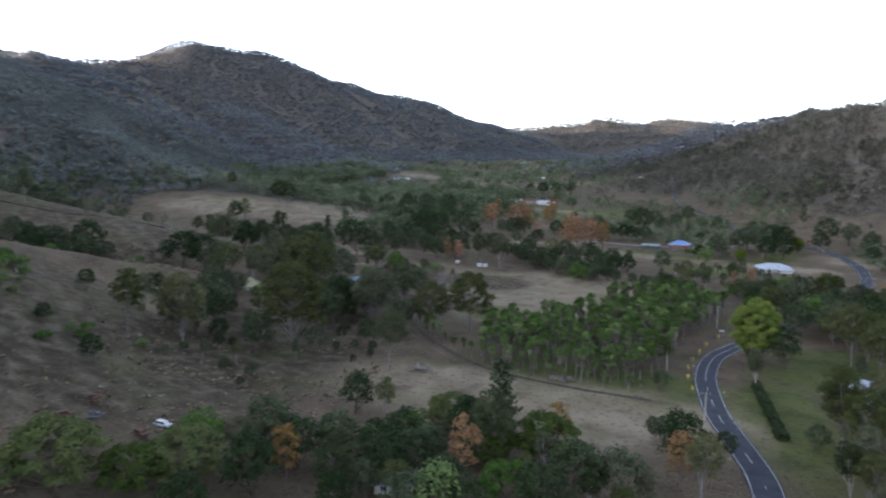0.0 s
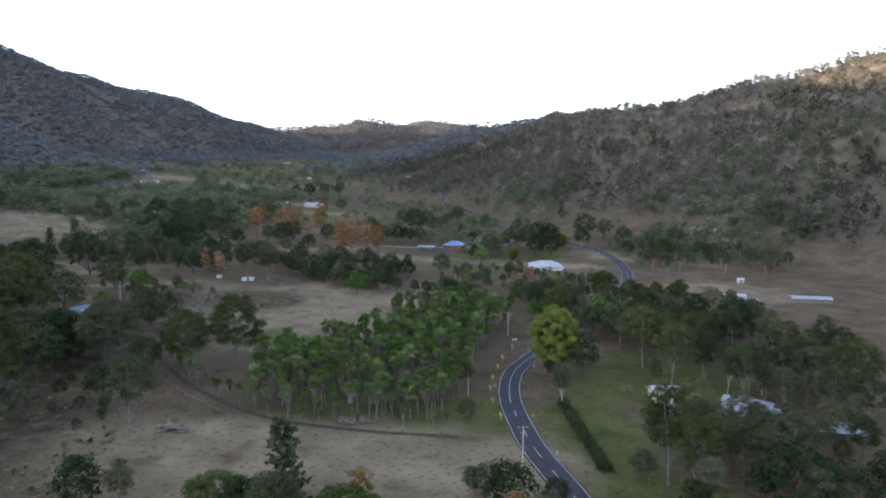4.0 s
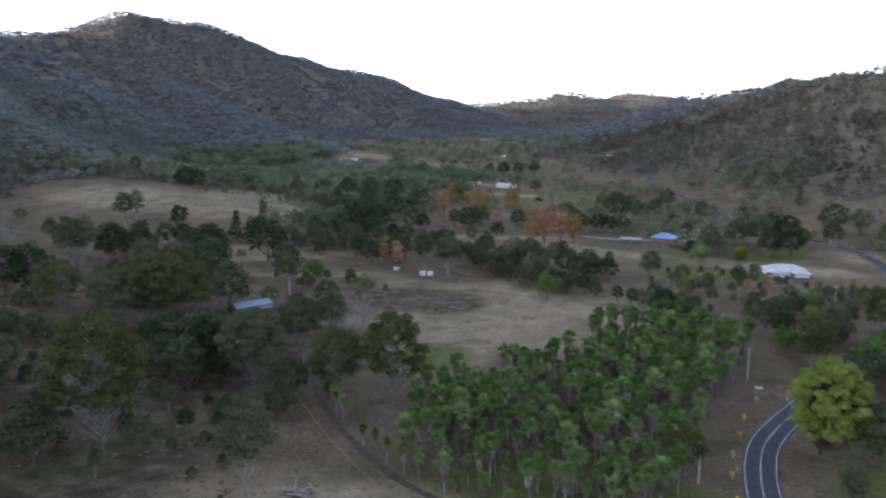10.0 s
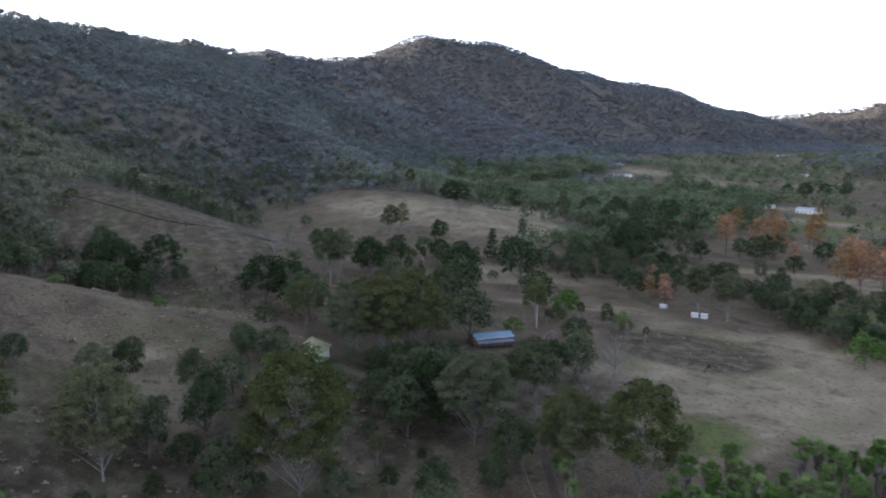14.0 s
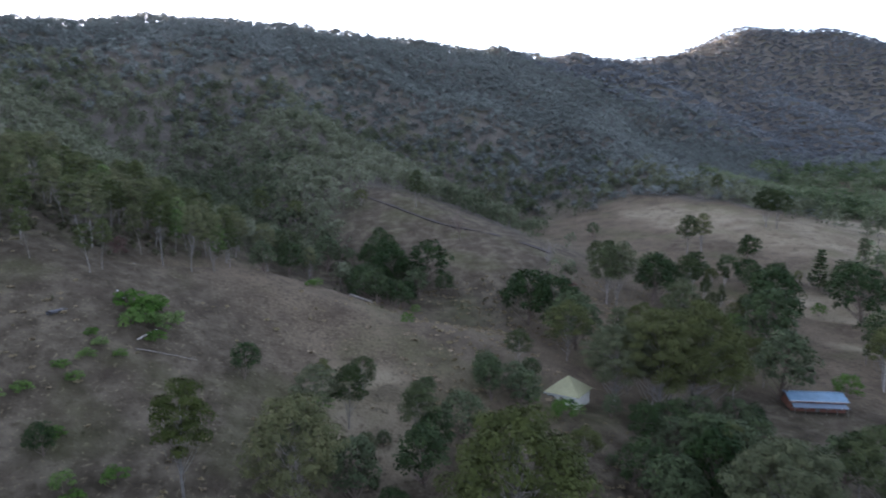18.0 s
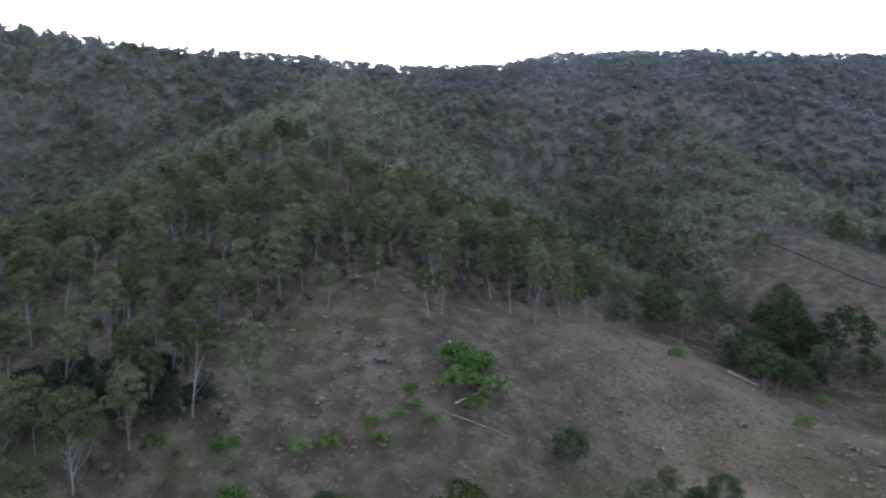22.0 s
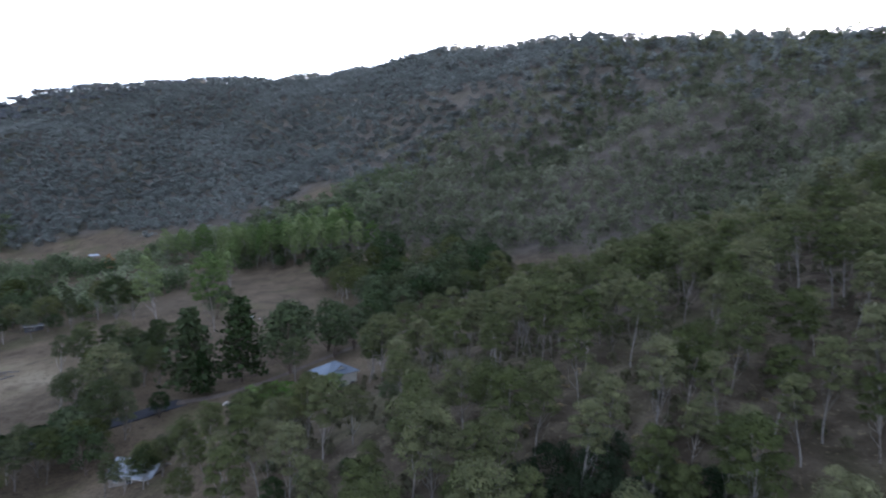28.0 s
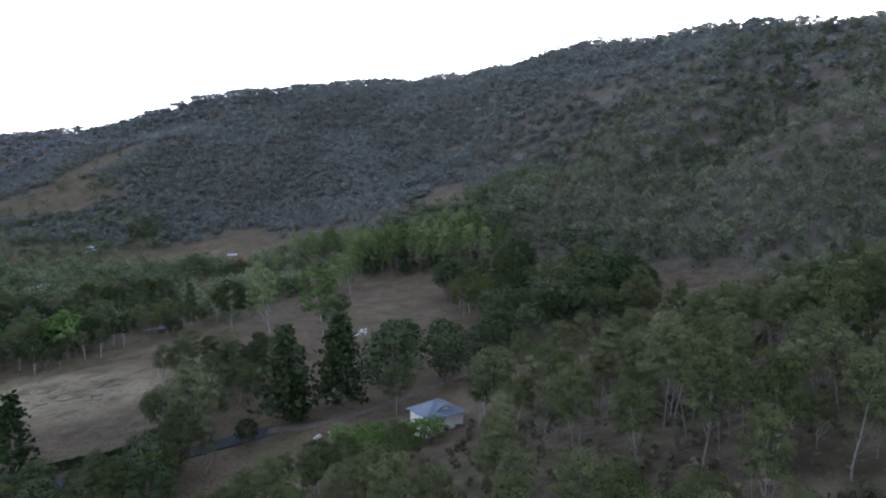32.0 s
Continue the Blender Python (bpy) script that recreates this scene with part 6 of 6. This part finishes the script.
def power_pole(x, y, h, turn):
    top = new("power_pole")
    top.matrix_basis = pose(x, y, at_ground(x, y), 0, 0, turn)
    bm = bmesh.new()
    rod(bm, (0, 0, -0.8), (0, 0, h), 0.17, 0.12, 9)
    part("pole", bm, bleached, top)
    for drop in (0.35, 1.6):
        bm = bmesh.new()
        w = 1.2 if drop < 1 else 0.7
        block(bm, (-w, 0.12, h - drop - 0.07), (w, 0.24, h - drop + 0.07))
        arm = part("crossarm", bm, timber, top)
        for k in (-0.9, 0.9):
            bm = bmesh.new()
            rod(bm, (k * w, 0.18, h - drop + 0.07), (k * w, 0.18, h - drop + 0.3), 0.06, 0.045, 7)
            part("insulator", bm, white_paint, arm)
    tagged(top, "timber power pole with crossarms", "power pole", "power poles along the road")


POLES = [(-25, 190), (-44, 236), (-37.8, 309), (-9, 416), (-2.3, 586), (41, 500), (-96, 690), (-224, 330)]
for k, (x, y) in enumerate(POLES):
    power_pole(x, y, 9.5, 15 if k < 5 else 40)
steel_wire = bpy.data.curves.new("power_line", "CURVE")
steel_wire.dimensions, steel_wire.bevel_depth, steel_wire.bevel_resolution = "3D", 0.012, 0
for (ax, ay), (bx, by) in zip(POLES[:4], POLES[1:5]):
    for off in (-1.05, 1.05):
        sp = steel_wire.splines.new("POLY")
        sp.points.add(14)
        for k in range(15):
            u = k / 14
            sp.points[k].co = (ax + (bx - ax) * u + off, ay + (by - ay) * u, (at_ground(ax, ay) * (1 - u) + at_ground(bx, by) * u) + 9.4 - 5.0 * u * (1 - u), 1)
steel_wire.materials.append(black_sheet)
tagged(new("power_line", steel_wire), "thin dark power lines sagging between the poles", "wire")


def fence(name, label, nodes, gap=3.0, high=1.25, rails=3):
    top = new(name)
    line = curve_through(nodes, 0.5)
    step = max(1, int(gap / 0.5))
    pts = [Vector((px, py, at_ground(px, py))) for px, py in line[::step]]
    me = None
    for p in pts:
        if me is None:
            bm = bmesh.new()
            rod(bm, (0, 0, -0.3), (0, 0, high), 0.08, 0.07, 6)
            ob = part("post", bm, timber, top)
            me = ob.data
            ob.location = p
        else:
            ob = child("post", me, top)
            ob.location = p
    for r in range(rails):
        zz = high * (r + 0.8) / rails
        child("rail", sheet("rail", *tube([p + Vector((0, 0, zz)) for p in pts], [0.035] * len(pts), 4), timber), top)
    tagged(top, label, "fence")


fence("paddock_fence", "weathered timber fence across the hillside paddock", [(40, 505), (72, 453), (90, 433), (99, 411), (118, 395)])
fence("yard_fence", "weathered timber yard fence beyond the creek", [(-190, 520), (-150, 512), (-120, 516), (-95, 530)])
fence("yard_fence", "weathered timber yard fence beyond the creek", [(-150, 512), (-146, 540), (-120, 552)])
fence("paddock_fence", "low post and wire fence by the farm track", [(-160, 246), (-143, 233), (-122, 217), (-98, 203), (-70, 198), (-46, 199)], 5.0, 1.1, 2)
fence("paddock_fence", "low post and wire fence below the southern paddock", [(-45, -110), (-75, -98), (-100, -86), (-126, -84)], 4.0, 1.1, 2)


def hedge(label, nodes, half, high, leaf, seed):
    """A clipped hedge: sprays filling a long bank."""
    rng = np.random.RandomState(seed)
    line = curve_through(nodes, 0.4)
    n = len(line) * 60
    pick = rng.randint(0, len(line), n)
    a = rng.uniform(0, np.pi, n)
    off = np.cos(a) * half * rng.uniform(0.75, 1.05, n)
    d = np.gradient(line, axis=0)
    d /= np.linalg.norm(d, axis=1)[:, None]
    bump = 1 + 0.18 * rough(line[pick, 0], line[pick, 1], 3.0, 2)
    px, py = line[pick, 0] + d[pick, 1] * off + rng.normal(0, 0.2, n), line[pick, 1] - d[pick, 0] * off + rng.normal(0, 0.2, n)
    pz = ground(px, py) + np.sin(a) ** 0.5 * high * bump * rng.uniform(0.7, 1.0, n)
    v, f = sprays(np.column_stack([px, py, pz]), 0.26, rng, 3)
    tagged(new("hedge", sheet("hedge", v, f, leaf)), label, "hedge")


hedge("dense green hedge between the road and the lawn", [(-16, 233), (-13, 220), (-9, 203), (-6, 190)], 1.4, 2.2, leaf_dark, 1)
hedge("clipped dark green hedge beside the southern road", [(-92, -73), (-98, -76), (-107, -78), (-115, -80), (-123, -82)], 1.6, 2.6, leaf_dark, 2)
hedge("brown clipped hedge along the homestead garden", [(34, 191), (45, 194), (58, 198), (75, 203)], 1.2, 2.2, leaf_autumn, 3)
hedge("low green garden hedge near the blue-roofed house", [(-92, 545), (-84, 538), (-75, 534)], 1.6, 2.2, leaf_bright, 4)

# ---- swing, benches, boulders ----
top = new("garden_swing")
top.matrix_basis = pose(3.3, 247, at_ground(3.3, 247), 0, 0, 15)
for s in (-1.6, 1.6):
    for k in (-0.9, 0.9):
        bm = bmesh.new()
        rod(bm, (s, k, -0.1), (s, 0, 2.3), 0.05)
        part("leg", bm, timber, top)
bm = bmesh.new()
rod(bm, (-1.9, 0, 2.32), (1.9, 0, 2.32), 0.06)
part("top_bar", bm, timber, top)
for s in (-0.7, 0.7):
    bm = bmesh.new()
    block(bm, (s - 0.25, -0.12, 0.5), (s + 0.25, 0.12, 0.55))
    seat = part("seat", bm, timber, top)
    for k in (-0.22, 0.22):
        bm = bmesh.new()
        rod(bm, (s + k, 0, 0.55), (s + k, 0, 2.3), 0.012, sides=4)
        part("rope", bm, steel, seat)
tagged(top, "timber garden swing standing on the lawn", "swing")

for x, y, a in ((-169, -72, 60), (-173, -72.5, 10)):
    top = new("garden_bench")
    top.matrix_basis = pose(x, y, at_ground(x, y), 0, 0, a)
    bm = bmesh.new()
    block(bm, (-1.2, -0.35, 0.7), (1.2, 0.35, 0.78))
    part("tabletop", bm, bleached, top)
    for s in (-0.7, 0.7):
        bm = bmesh.new()
        block(bm, (-1.2, s - 0.14, 0.42), (1.2, s + 0.14, 0.48))
        part("seat", bm, bleached, top)
    for s in (-0.8, 0.8):
        bm = bmesh.new()
        block(bm, (s - 0.05, -0.75, -0.1), (s + 0.05, 0.75, 0.42))
        part("leg", bm, bleached, top)
    tagged(top, "pale timber picnic bench on the bare ground", "bench", "picnic benches by the pines")


def boulder(x, y, size, seed):
    rng = random.Random(seed)
    bm = bmesh.new()
    bmesh.ops.create_icosphere(bm, subdivisions=2, radius=size)
    for v in bm.verts:
        v.co *= 1 + 0.22 * noise.noise(v.co * 1.3 / size + Vector((seed * 3.1, 0, 0)))
        v.co.z *= 0.65
    ob = part("boulder", bm, stone, None)
    ob.matrix_basis = pose(x, y, at_ground(x, y) + size * 0.2, 0, 0, rng.uniform(0, 360))
    tagged(ob, "pale rounded boulder lying in the dry pasture", "boulder", "boulders in the southern pasture")


rock_rng = random.Random(9)
for k in range(16):
    boulder(-189 + rock_rng.gauss(0, 4.0), -182 + rock_rng.gauss(0, 5.5), rock_rng.uniform(0.35, 0.9), k)
for k in range(3):
    boulder(-250 + rock_rng.gauss(0, 12), 125 + rock_rng.gauss(0, 10), rock_rng.uniform(0.25, 0.5), 40 + k)

# the dark thicket and the red-leaved bush on the spur
THICKETS = [tree_kind(68 + k, 7.0, 0.45, 0.62, 0.48, 30, 0.19, 0.2, 70, 0.24, bark_dark, leaf_thicket, 0.85, 0.4) for k in range(2)]
plant(THICKETS, "thicket_bush", "low near-black thicket under the gum trees", "shrub",
      [(-201, 69, 5.5), (-205, 73, 6), (-209, 77, 5.5), (-212, 82, 5.5), (-207, 68, 6), (-212, 74, 6), (-216, 79, 5.5), (-203, 63, 5.5), (-198, 63, 5), (-210, 65, 5.5), (-197, 70, 4.5), (-205, 79, 4.5), (-209, 85, 4.5), (-214, 88, 4.5)])
leaf_maroon = foliage("maroon_leaves", [(0.06, 0.035, 0.030), (0.09, 0.055, 0.045), (0.13, 0.085, 0.07)])
plant([tree_kind(66, 6.0, 0.5, 0.34, 0.46, 16, 0.17, 0.1, 60, 0.2, bark_dark, leaf_maroon, 0.8, 0.4)], "maroon_bush", "dead maroon-brown bush at the forest edge", "shrub", [(-279.5, 121.5, 6)])
plant([tree_kind(67, 8.0, 0.55, 0.36, 0.4, 16, 0.14, 0.12, 60, 0.24, bark_dark, foliage("pink_blossom", [(0.16, 0.11, 0.11), (0.23, 0.17, 0.17), (0.30, 0.24, 0.23)], 0.1), 0.8, 0.4)], "blossom_tree", "small tree in pale pink blossom", "tree", [(-205, 316, 6)])
